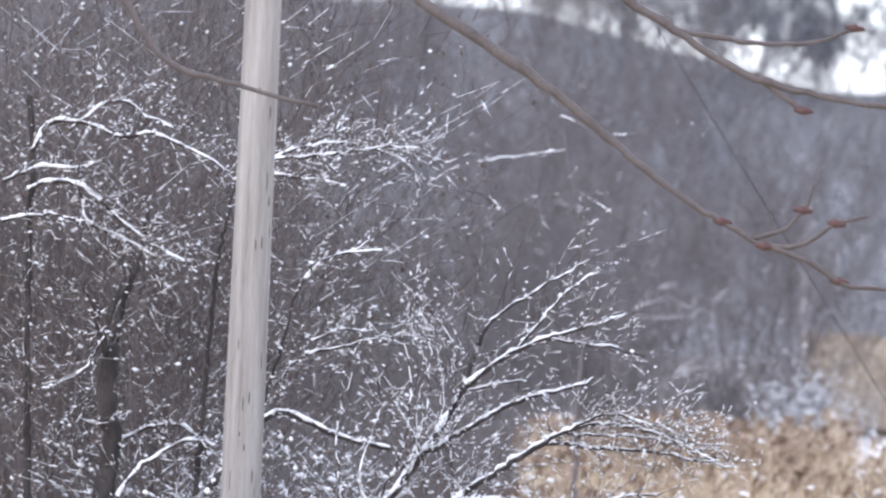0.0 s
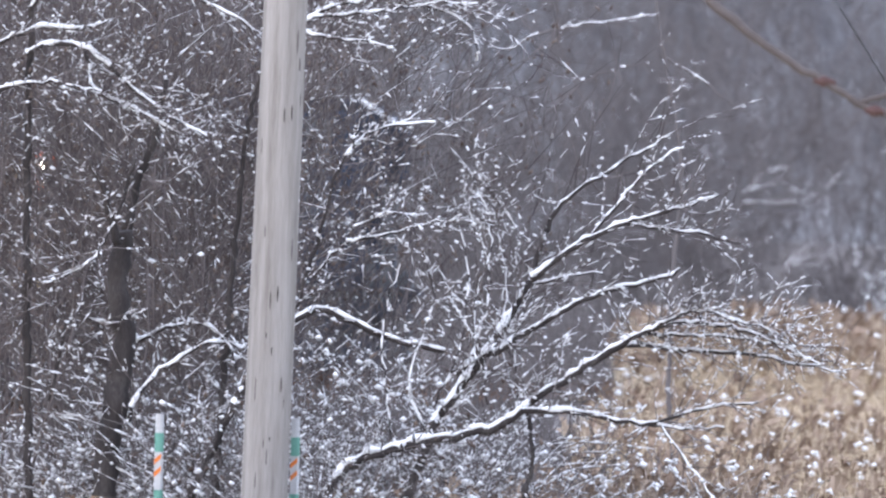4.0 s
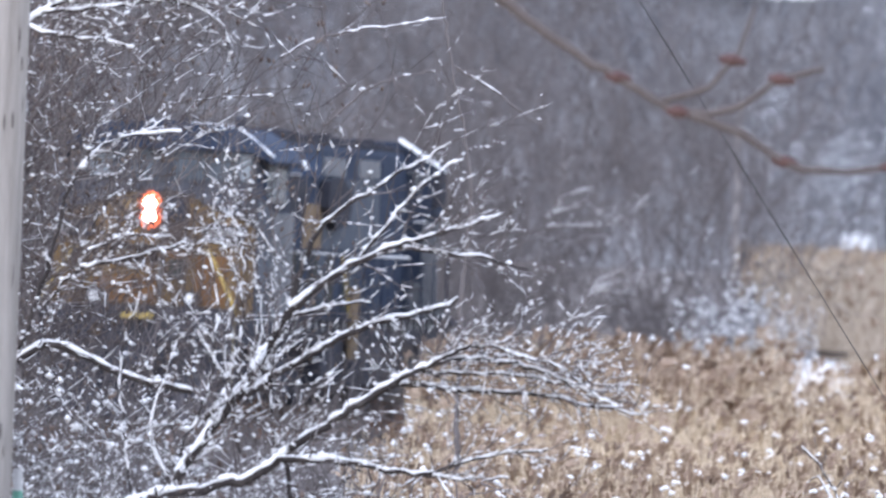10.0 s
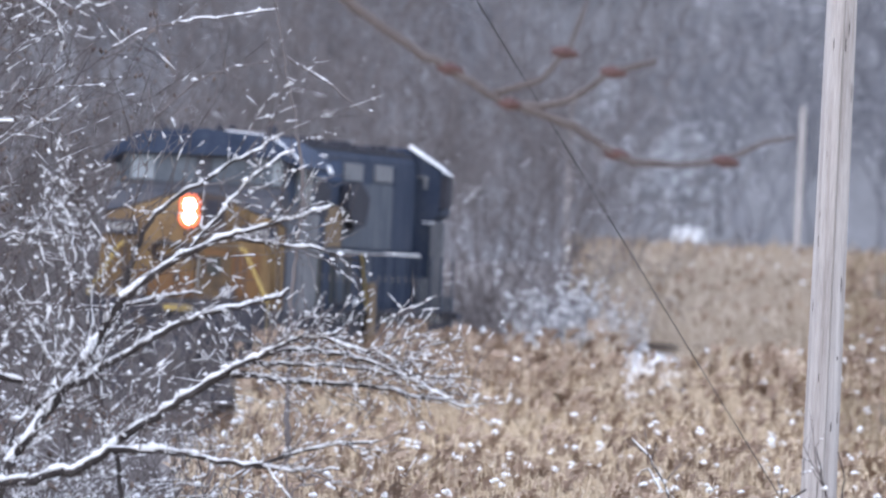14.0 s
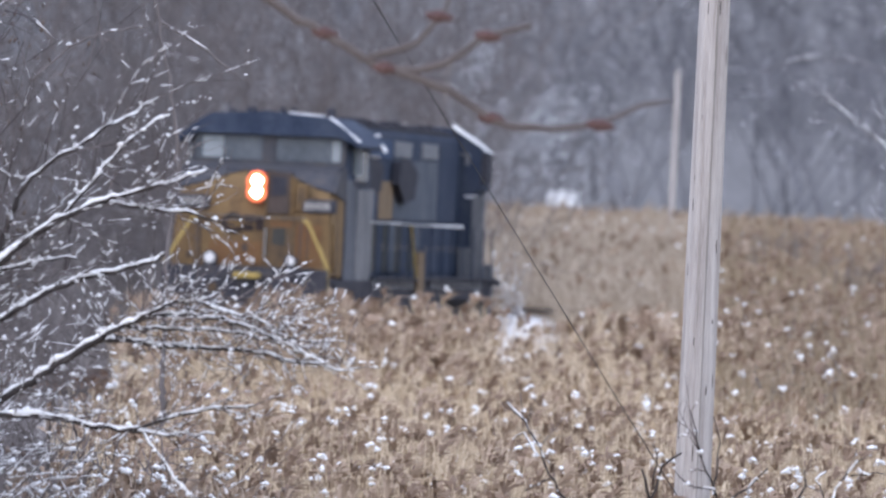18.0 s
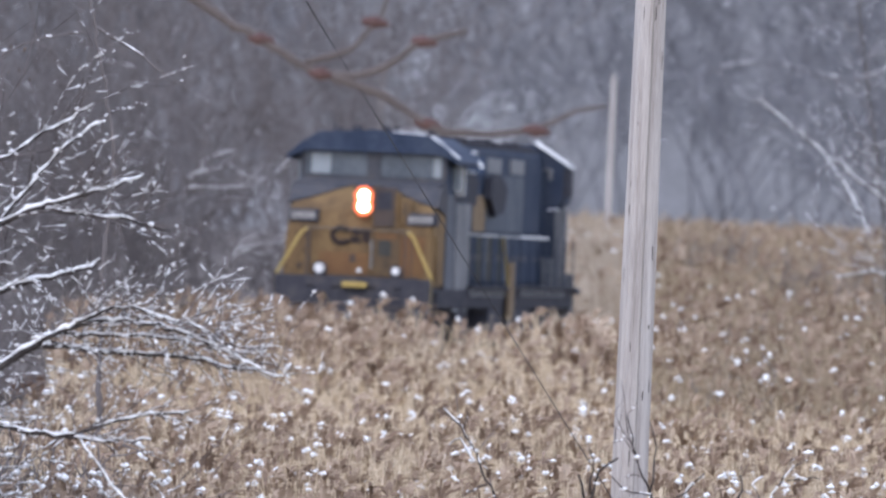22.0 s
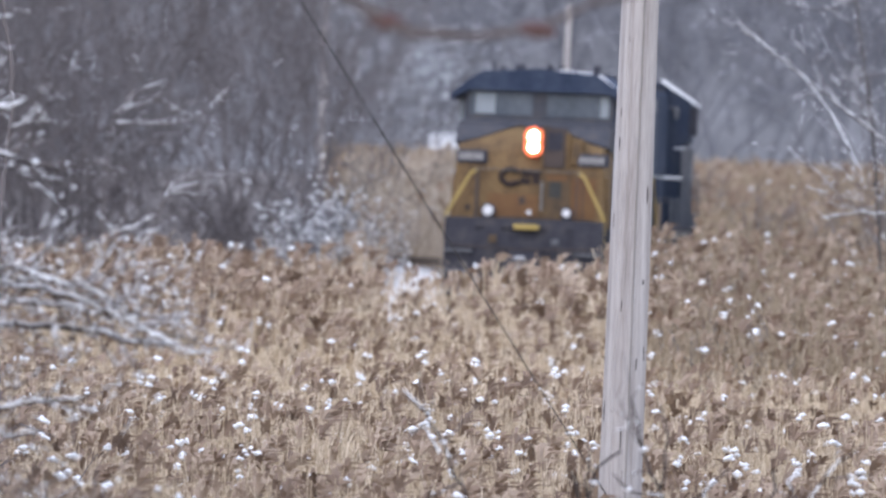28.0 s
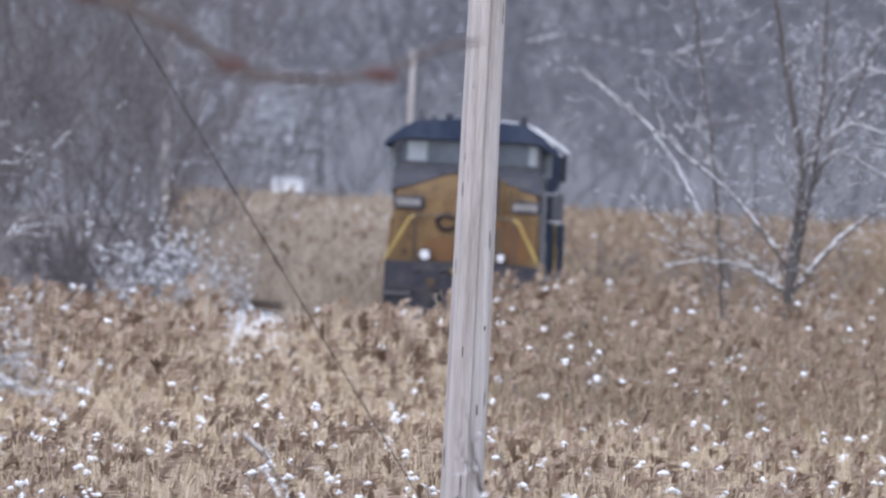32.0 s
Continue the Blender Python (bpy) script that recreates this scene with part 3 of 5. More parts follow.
                for y, z in ((0.22, 3.4), (1.29, 3.4), (1.3, 3.05), (1.0, 3.13), (0.75, 3.22), (0.5, 3.32)):
                    row.append(b.verts.new((-0.16 - (z - 2.95) * 1.372 + off * 0.6, sy * y, z + off * 0.8)))
                rows.append(row)
            b.faces.new(rows[0])
            b.faces.new(rows[1][::-1])
            for k in range(6):
                b.faces.new((rows[0][k], rows[1][k], rows[1][(k + 1) % 6], rows[0][(k + 1) % 6]))
            bmesh.ops.recalc_face_normals(b, faces=b.faces[:])
        return fill

    for sy in (-1, 1):
        P("nose_saddle", "saddle_dark", saddle(sy), "dark blue panel under the windscreen")
    P("nose_top", "saddle_dark", lambda b: prism(b, [(-0.74, 3.4), (-1.54, 3.51), (-1.54, 3.54), (-0.74, 3.43)], -1.31, 1.31, "y"), "dark blue nose top")
    for sy in (-1, 1):
        P("saddle_side", "saddle_dark", lambda b: prism(b, [(-0.3, 3.06), (-0.76, 3.4), (-1.55, 3.5), (-1.55, 2.9)], sy * 1.29, sy * 1.375, "y"), "dark blue panel beside the nose top")
    # seams, stained panels and doors of the nose
    P("nose_seam", "door_brown", lambda b: box(b, (-0.06, -0.92, 1.72), (-0.03, -0.885, 2.58), 0.004), "", body)
    P("nose_seam", "door_brown", lambda b: box(b, (-0.06, 0.96, 1.72), (-0.035, 0.985, 2.5), 0.004), "", body)
    P("nose_seam", "door_brown", lambda b: box(b, (-0.06, -0.86, 1.72), (-0.035, 1.1, 1.76), 0.004), "", body)
    P("side_door", "grime_brown", lambda b: box(b, (-0.06, 0.27, 1.78), (-0.03, 0.74, 2.56), 0.006), "grey-brown stained nose panel", body)
    P("recess", "door_green", lambda b: box(b, (-0.035, 0.36, 2.14), (-0.022, 0.58, 2.42), 0.004), "", body)
    P("rust_patch", "rust_paint", lambda b: box(b, (-0.06, 0.76, 1.78), (-0.037, 1.2, 2.5), 0.006), "rust-stained yellow panel", body)
    P("rust_patch", "rust_paint", lambda b: box(b, (-0.06, -0.74, 1.78), (-0.042, 0.18, 2.18), 0.006), "rust-stained yellow panel", body)
    P("latch", "door_brown", lambda b: box(b, (-0.045, -0.16, 2.0), (-0.025, -0.06, 2.14), 0.006), "", body)
    P("latch", "door_brown", lambda b: box(b, (-0.055, -1.12, 1.86), (-0.03, -1.04, 1.96), 0.006), "", body)
    P("grab_iron", "white_digit", lambda b: rod(b, (0.02, 0.24, 1.9), (0.02, 0.24, 2.42), 0.022, sides=6), "pale upright grab iron")
    P("front_cross_rail", "digit_dim", lambda b: rod(b, (0.03, -0.98, 2.6), (0.03, 0.94, 2.6), 0.011, sides=6), "thin pale cross rail")
    door = P("nose_door", "door_brown", lambda b: box(b, (-0.5, 0.25, 2.66), (-0.02, 0.63, 3.38), 0.02), "dark recessed nose door")
    P("door_window", "grille_dark", lambda b: box(b, (-0.03, 0.31, 2.98), (-0.008, 0.57, 3.3), 0.01), "", door)
    P("door_jamb", "paint_yellow", lambda b: box(b, (-0.5, 0.64, 2.62), (-0.008, 0.7, 3.3), 0.01), "", door)
    P("door_jamb", "paint_yellow", lambda b: box(b, (-0.4, 0.2, 2.64), (-0.0, 0.245, 3.36), 0.01), "", door)
    panel = P("class_light", "paint_yellow", lambda b: box(b, (-0.3, 0.72, 2.74), (-0.03, 0.94, 3.2), 0.015))
    P("class_lens", "grime_brown", lambda b: box(b, (-0.035, 0.765, 2.86), (-0.018, 0.895, 3.14), 0.008), "brown lens", panel)
    # headlights, number boards, ditch lights
    P("headlight_housing", "black_steel", lambda b: box(b, (-0.3, -0.1, 2.88), (0.0, 0.195, 3.42), 0.04))
    for z in (3.025, 3.215):
        # The outer disc glows red as glare; only the lens is the lamp.
        lamp = P("headlight", "headlight_halo", lambda b: rod(b, (-0.02, 0.06, z), (0.03, 0.06, z), 0.17, 0.175, 20), "glowing twin headlight")
        P("lens", "headlight_glass", lambda b: rod(b, (0.0, 0.06, z), (0.05, 0.06, z), 0.1, 0.08, 20), "", lamp)
    for y in (-1.04, 1.12):
        board = P("number_board", "black_steel", lambda b: box(b, (-0.45, y - 0.27, 2.71), (-0.02, y + 0.27, 2.94), 0.02), "black number board with white bars")
        for k in range(5):
            P("digit_bar", "digit_pale", lambda b: box(b, (-0.03, y - 0.22 + k * 0.09, 2.765), (-0.012, y - 0.16 + k * 0.09, 2.885)), "", board)
    for sy, r in ((-1, 0.105), (1, 0.085)):
        lamp = P("ditch_light", "black_steel", lambda b: rod(b, (-0.1, sy * 0.7, 1.87), (0.05, sy * 0.7, 1.87), r + 0.02, r + 0.025, 18), "round ditch light")
        P("lens", "ditch_glass", lambda b: rod(b, (0.03, sy * 0.7, 1.87), (0.075, sy * 0.7, 1.87), r, r * 0.75, 18), "", lamp)
        P("bracket", "black_steel", lambda b: box(b, (-0.1, sy * 0.7 - 0.1, 1.6), (0.0, sy * 0.7 + 0.1, 1.78), 0.015), "", lamp)
    P("marker_light", "ditch_glass", lambda b: rod(b, (-0.02, 0.03, 1.86), (0.05, 0.03, 1.86), 0.04, sides=12))
    # emblem as plain dark shapes, an open ring and worn blocks
    def ring(b):
        n, k = 22, 6
        loops = []
        for i in range(n):
            a = radians(32 + 296 * i / (n - 1))
            ca, sa = math.cos(a), math.sin(a)
            loop = []
            for j in range(k):
                c = radians(360 * j / k)
                q = 0.05 * math.cos(c)
                loop.append(b.verts.new((-0.04 + 0.04 * math.sin(c), -0.33 + (0.165 + q) * ca, 2.48 + (0.135 + q) * sa)))
            loops.append(loop)
        for i in range(n - 1):
            u, w = loops[i], loops[i + 1]
            for j in range(k):
                b.faces.new((u[j], w[j], w[(j + 1) % k], u[(j + 1) % k]))
        b.faces.new(loops[0])
        b.faces.new(loops[-1][::-1])
        bmesh.ops.recalc_face_normals(b, faces=b.faces[:])
    emblem = P("emblem_ring", "emblem_dark", ring, "dark open ring of a worn emblem")
    for y0, y1, z0, z1 in ((-0.16, 0.02, 2.35, 2.47), (-0.14, 0.04, 2.5, 2.63), (0.06, 0.2, 2.37, 2.62)):
        P("emblem_block", "emblem_dark", lambda b: box(b, (-0.06, y0, z0), (-0.03, y1, z1), 0.004), "", emblem)
    P("emblem_ghost", "rust_paint", lambda b: box(b, (-0.04, 0.3, 2.44), (-0.024, 0.7, 2.54), 0.004), "", emblem)
    # front handrails
    for sy in (-1, 1):
        P("front_handrail", "rail_yellow", lambda b: (rod(b, (0.38, sy * 1.4, 0.6), (0.42, sy * 1.41, 1.78), 0.024, sides=8), rod(b, (0.42, sy * 1.41, 1.78), (0.25, sy * 1.0, 2.54), 0.026, sides=8), rod(b, (0.25, sy * 1.0, 2.54), (0.16, sy * 0.92, 2.57), 0.026, sides=8)), "yellow slanted handrail")
        P("stirrup_rail", "rail_yellow", lambda b: rod(b, (0.45, sy * 1.34, 0.5), (0.45, sy * 1.34, 1.72), 0.018, sides=7))
        P("handrail_post", "door_brown", lambda b: rod(b, (0.4, sy * 0.9, 1.6), (0.3, sy * 0.9, 2.56), 0.016, sides=7))
        P("side_flare", "paint_yellow", lambda b: prism(b, [(sy * 1.3, 1.72), (sy * 1.42, 1.72), (sy * 1.38, 2.5), (sy * 1.3, 2.6)], -0.5, -0.3, "x"), "yellow side panel beside the nose")

    # cab
    def cab(b):
        prism(b, [(-1.36, 1.6), (1.36, 1.6), (1.36, 3.88), (1.2, 4.05), (0.93, 4.25), (-0.93, 4.25), (-1.2, 4.05), (-1.36, 3.88)], -1.55, -4.3, "x")
        bmesh.ops.bevel(b, geom=b.edges[:], offset=0.03, segments=2, profile=0.6, affect="EDGES")

    cabin = P("cab", "paint_blue", cab, "dark blue cab front and top")
    for sy in (-1, 1):
        P("cab_corner", "cab_slate", lambda b: box(b, (-2.7, sy * 1.37 - 0.012, 1.3), (-1.57, sy * 1.37 + 0.012, 3.3), 0.01), "slate grey cab corner", cabin)
        P("cab_side", "paint_grey", lambda b: box(b, (-4.6, sy * 1.38 - 0.02, 1.15), (-2.72, sy * 1.38 + 0.02, 3.16), 0.01), "pale grey cab side", cabin)
        P("side_window", "cab_glass", lambda b: box(b, (-3.9, sy * 1.365 - 0.01, 3.3), (-2.5, sy * 1.365 + 0.018, 3.8), 0.01), "", cabin)
        P("window_frame", "grille_dark", lambda b: (box(b, (-4.0, sy * 1.37 - 0.01, 3.2), (-2.4, sy * 1.37 + 0.02, 3.29), 0.008), box(b, (-4.0, sy * 1.37 - 0.01, 3.81), (-2.4, sy * 1.37 + 0.02, 3.9), 0.008)), "", cabin)
        P("wind_deflector", "blind_pale", lambda b: box(b, (-2.28, sy * 1.44 - 0.07, 3.4), (-2.22, sy * 1.44 + 0.07, 3.86), 0.015), "pale wind deflector beside the cab window", cabin)
        P("windscreen", "cab_glass", lambda b: box(b, (-1.56, sy * 0.7 - 0.58, 3.58), (-1.525, sy * 0.7 + 0.58, 4.0), 0.02), "pale reflecting windscreen", cabin)
    for name, y0, y1, z0, z1 in (("lower_surround", -1.33, 1.33, 3.5, 3.58), ("upper_surround", -1.28, 1.28, 4.0, 4.06), ("centre_pillar", -0.12, 0.12, 3.577, 4.003), ("corner_pillar", -1.34, -1.27, 3.577, 3.96), ("corner_pillar", 1.27, 1.34, 3.577, 3.96)):
        P(name, "saddle_dark", lambda b: box(b, (-1.54, y0, z0), (-1.5, y1, z1), 0.01), "", cabin)
    P("sun_blind", "blind_pale", lambda b: box(b, (-1.54, -1.16, 3.6), (-1.52, -0.8, 3.97), 0.005), "", cabin)
    P("sun_blind", "blind_pale", lambda b: box(b, (-1.54, 1.1, 3.6), (-1.52, 1.24, 3.97), 0.005), "", cabin)

    def roof(b):
        prism(b, [(-1.62, 3.9), (-1.34, 4.16), (-1.02, 4.36), (0, 4.43), (1.02, 4.36), (1.34, 4.16), (1.62, 3.9), (1.58, 3.84), (1.3, 4.07), (0.95, 4.26), (-0.95, 4.26), (-1.3, 4.07), (-1.58, 3.84)], -1.38, -4.45, "x")

    top = P("cab_roof", "paint_blue", roof, "dark blue cab roof with thin snow")
    P("roof_fascia", "paint_blue", lambda b: prism(b, [(-1.48, 3.9), (-1.3, 4.1), (-1.0, 4.3), (0, 4.36), (1.0, 4.3), (1.3, 4.1), (1.48, 3.9), (1.24, 4.02), (-1.24, 4.02)], -1.39, -1.54, "x"), "", top)
    P("roof_snow", "snow", lambda b: prism(b, [(0.3, 4.412), (0.86, 4.375), (0.84, 4.4), (0.34, 4.43)], -1.5, -2.4, "x"), "", top)
    P("roof_snow", "snow", lambda b: prism(b, [(1.04, 4.352), (1.56, 3.96), (1.58, 3.975), (1.06, 4.372)], -1.42, -1.62, "x"), "", top)
    P("gutter_snow", "snow", lambda b: prism(b, [(1.56, 3.93), (1.64, 3.82), (1.66, 3.84), (1.6, 3.95)], -3.9, -4.2, "x"), "", top)
    for x0, y0, w, h in ((-2.3, -0.5, 0.14, 0.1), (-2.3, 0.9, 0.12, 0.13), (-2.0, -0.75, 0.08, 0.06), (-1.8, -0.15, 0.2, 0.04), (-2.6, 0.45, 0.1, 0.05)):
        P("roof_vent", "black_steel", lambda b: box(b, (x0, y0, 4.33), (x0 + 0.3, y0 + w, 4.4 + h), 0.02), "", top)
    P("air_horn", "grille_dark", lambda b: (rod(b, (-2.6, 0.1, 4.42), (-2.2, 0.1, 4.46), 0.03, 0.06, 10), rod(b, (-2.6, 0.3, 4.42), (-2.2, 0.3, 4.46), 0.03, 0.06, 10)), "", top)
    P("antenna", "black_steel", lambda b: rod(b, (-3.2, -1.0, 4.3), (-3.2, -1.0, 4.58), 0.025, 0.015, 8), "", top)

    # equipment cabinet behind the cab
    cabinet = P("equipment_cabinet", "hood_blue", lambda b: (box(b, (-6.4, -1.0, 1.64), (-4.6, 1.0, 4.1), 0.05)), "dark blue equipment cabinet")
    P("blower_housing", "grille_dark", lambda b: prism(b, [(-4.7, 3.74), (-5.7, 3.76), (-6.9, 3.6), (-6.6, 3.15), (-5.2, 3.04), (-4.7, 3.2)], 0.98, 1.22, "y"), "dark blower housing", cabinet)
    P("cabinet_panel", "panel_blue", lambda b: box(b, (-6.3, 0.99, 3.76), (-4.9, 1.03, 4.08), 0.012), "faded blue panel", cabinet)
    for z in (3.73, 4.1):
        P("snowy_bracket", "snow", lambda b: box(b, (-4.72, 1.0, z), (-4.62, 1.46, z + 0.035), 0.012), "", cabinet)

    # long hood with doors, screens and worn panels along its left side
    def hood(b):
        prism(b, [(-0.92, 1.64), (0.92, 1.64), (0.92, 4.18), (0.86, 4.26), (-0.86, 4.26), (-0.92, 4.18)], -6.4, -18.5, "x")
        bmesh.ops.bevel(b, geom=b.edges[:], offset=0.03, segments=2, profile=0.6, affect="EDGES")

    long_hood = P("long_hood", "hood_blue", hood, "dark blue engine hood")
    for x0, x1, z0, z1, m, text in (
            (-6.5, -9.6, 3.74, 4.08, "panel_blue", "faded blue hood panel"), (-10.0, -12.0, 3.78, 4.07, "screen_grey", "pale grey intake screen"), (-13.4, -15.4, 3.8, 4.08, "screen_grey", "pale grey intake screen"),
            (-8.2, -9.9, 2.66, 3.34, "tan_panel", "tan worn panel"), (-6.5, -8.1, 2.66, 3.7, "hood_blue", ""), (-10.0, -12.7, 2.66, 3.74, "hood_slate", "slate grey hood side"), (-12.75, -15.5, 2.66, 3.76, "hood_slate", "slate grey hood side"),
            (-15.6, -18.2, 2.66, 4.06, "hood_blue", "")):
        P("hood_panel", m, lambda b: box(b, (x1, 0.91, z0), (x0, 0.955, z1), 0.01), text, long_hood)
    P("blower_housing", "grille_dark", lambda b: prism(b, [(-9.7, 3.7), (-10.9, 3.76), (-12.0, 3.5), (-11.6, 3.05), (-10.4, 2.96), (-9.6, 3.3)], 0.95, 1.1, "y"), "dark blower housing", long_hood)
    for k in range(15):
        x0 = -6.6 - k * 0.78
        P("hood_door", ("hood_slate", "door_green", "hood_blue", "door_green")[k % 4] if k < 9 else "hood_blue", lambda b: box(b, (x0 - 0.71, 0.915, 1.72), (x0, 0.95, 2.6), 0.008), "", long_hood)
        P("door_handle", "digit_dim", lambda b: box(b, (x0 - 0.64, 0.95, 2.1), (x0 - 0.58, 0.975, 2.22), 0.006), "", long_hood)
        P("hood_door", "hood_blue", lambda b: box(b, (x0 - 0.71, -0.96, 1.72), (x0, -0.915, 3.3), 0.012), "", long_hood)
    P("hood_roof", "grille_dark", lambda b: box(b, (-18.35, -0.88, 4.255), (-6.4, 0.88, 4.31), 0.015), "black hood roof", long_hood)
    for k in range(11):
        x0, w, h = -6.7 - k * 1.05, 0.3 + 0.12 * math.sin(k * 2.3), 0.05 + 0.04 * math.sin(k * 1.7 + 1)
        P("roof_fitting", "grille_dark", lambda b: box(b, (x0 - w, 0.5, 4.3), (x0, 0.84, 4.34 + h), 0.012), "", long_hood)
    P("exhaust_outlet", "grille_dark", lambda b: box(b, (-10.3, -0.35, 4.28), (-9.3, 0.35, 4.46), 0.05), "", long_hood)
    for x0, y0, w in ((-7.2, 0.45, 0.3), (-8.6, 0.5, 0.24), (-11.6, 0.4, 0.34), (-13.4, 0.5, 0.26), (-15.6, 0.45, 0.3)):
        P("roof_hatch", "black_steel", lambda b: box(b, (x0 - 0.6, y0, 4.25), (x0, y0 + w, 4.39), 0.03), "", long_hood)

    # radiator section with overhanging wings
    def radiator(b):
        prism(b, [(-1.22, 1.64), (1.22, 1.64), (1.22, 3.2), (1.34, 3.3), (1.36, 4.06), (0.78, 4.43), (-0.78, 4.43), (-1.36, 4.06), (-1.34, 3.3), (-1.22, 3.2)], -18.3, -19.7, "x")
        bmesh.ops.bevel(b, geom=b.edges[:], offset=0.02, segments=2, profile=0.6, affect="EDGES")

    rad = P("radiator_section", "hood_blue", radiator, "dark blue radiator with overhanging wings")
    P("wing_cheek", "grille_dark", lambda b: box(b, (-18.9, 1.33, 3.42), (-18.34, 1.48, 3.98), 0.02), "", rad)
    P("wing_edge_snow", "snow", lambda b: prism(b, [(0.78, 4.44), (1.42, 4.06), (1.44, 4.1), (0.8, 4.5)], -18.22, -18.42, "x"), "snow along the radiator edge", rad)
    P("wing_edge_snow", "snow", lambda b: prism(b, [(1.4, 4.05), (1.57, 3.98), (1.57, 4.0), (1.41, 4.09)], -18.22, -18.34, "x"), "snow along the radiator edge", rad)
    for k in range(6):
        x0 = -18.95 - k * 0.12
        P("radiator_slat", "grille_dark", lambda b: box(b, (x0 - 0.09, 1.335, 3.5), (x0, 1.38, 3.9), 0.006), "", rad)
    for y0, y1, z0, z1 in ((0.84, 0.89, 3.76, 3.94), (1.06, 1.14, 3.74, 3.97), (0.88, 1.07, 3.93, 3.97)):
        P("hatch_rim", "paint_grey", lambda b: box(b, (-18.3, y0, z0), (-18.25, y1, z1), 0.01), "pale hatch rim", rad)
    P("wing_support", "paint_grey", lambda b: box(b, (-18.45, 1.22, 1.45), (-18.24, 1.46, 3.17), 0.02), "pale grey post under the radiator wing", rad)
    P("lower_panel", "paint_grey", lambda b: box(b, (-18.5, 1.0, 1.47), (-18.25, 1.215, 2.2), 0.02), "pale grey step panel", rad)
    P("grab_bar", "snow", lambda b: rod(b, (-18.22, 1.08, 3.16), (-18.22, 1.3, 3.17), 0.014, sides=6), "", rad)
    P("end_panel", "paint_grey", lambda b: box(b, (-20.2, 1.15, 0.5), (-19.9, 1.42, 1.9), 0.03), "pale grey end step panel")
    P("cab_step_panel", "black_steel", lambda b: box(b, (-4.2, 1.25, 0.55), (-3.4, 1.4, 1.3), 0.03), "dark step panel")
    # side handrails
    for sy in (-1, 1):
        rail = P("side_handrail", "rail_pale", lambda b: rod(b, (-15.6, sy * 1.46, 2.57), (-3.9, sy * 1.46, 2.6), 0.015, sides=8), "pale handrail with snow on it")
        P("rail_snow", "snow", lambda b: (box(b, (-15.4, sy * 1.46 - 0.014, 2.58), (-11.4, sy * 1.46 + 0.014, 2.606), 0.008), box(b, (-7.6, sy * 1.46 - 0.012, 2.592), (-6.2, sy * 1.46 + 0.012, 2.612), 0.006)), "", rail)
        for k in range(12):
            x0 = -4.7 - k * 1.35
            P("stanchion", "hood_blue", lambda b: rod(b, (x0, sy * 1.47, 1.55), (x0, sy * 1.46, 2.57), 0.015, sides=6))
        for k in range(20):
            x0 = -4.5 - k * 0.66 - (0.7 if k > 9 else 0)
            P("walkway_bracket", "rail_pale", lambda b: box(b, (x0 - 0.02, sy * 1.485 - 0.015, 1.44), (x0 + 0.02, sy * 1.485 + 0.015, 1.6), 0.004))
    P("yellow_handrail", "rail_yellow", lambda b: (rod(b, (-8.6, 1.5, 2.55), (-9.1, 1.5, 2.1), 0.02, sides=7), rod(b, (-9.1, 1.5, 2.1), (-9.5, 1.5, 1.64), 0.024, sides=7)), "yellow slanted side handrail")
    P("ladder_post", "tan_panel", lambda b: box(b, (-10.3, 1.46, 1.0), (-9.6, 1.53, 2.1), 0.02), "tan step ladder at the walkway")
    # tank, bogies, wheels
    # Added filler: a dark block closes the see-through gap below the frame.
    P("underfloor_gear", "black_steel", lambda b: box(b, (-19.6, -1.05, 0.5), (-0.6, 1.05, 1.23), 0.04), "plain black filler block under the frame")
    P("fuel_tank", "black_steel", lambda b: prism(b, [(-1.4, 1.22), (1.4, 1.22), (1.4, 0.6), (1.05, 0.3), (-1.05, 0.3), (-1.4, 0.6)], -7.6, -13.6, "x"), "black fuel tank")
    for x0 in (-4.3, -17.0):
        bogie = P("bogie", "black_steel", lambda b: (box(b, (x0 - 2.6, -1.18, 0.45), (x0 + 2.6, -0.98, 0.85), 0.04), box(b, (x0 - 2.6, 0.98, 0.45), (x0 + 2.6, 1.18, 0.85), 0.04), box(b, (x0 - 0.4, -1.0, 0.5), (x0 + 0.4, 1.0, 1.0), 0.04)), "black six-wheeled bogie frame")
        for dx in (-2.0, 0.0, 2.0):
            for sy in (-1, 1):
                P("wheel", "rust", lambda b: (rod(b, (x0 + dx, sy * 0.69, 0.53), (x0 + dx, sy * 0.83, 0.53), 0.53, sides=28), rod(b, (x0 + dx, sy * 0.66, 0.53), (x0 + dx, sy * 0.69, 0.53), 0.555, sides=28)), "", bogie)
            P("axle", "black_steel", lambda b: rod(b, (x0 + dx, -1.1, 0.53), (x0 + dx, 1.1, 0.53), 0.09, sides=10), "", bogie)
        for dx in (-2.0, 0.0, 2.0):
            P("axle_box", "black_steel", lambda b: (box(b, (x0 + dx - 0.2, 1.1, 0.38), (x0 + dx + 0.2, 1.26, 0.72), 0.03), ), "", bogie)
    return loco


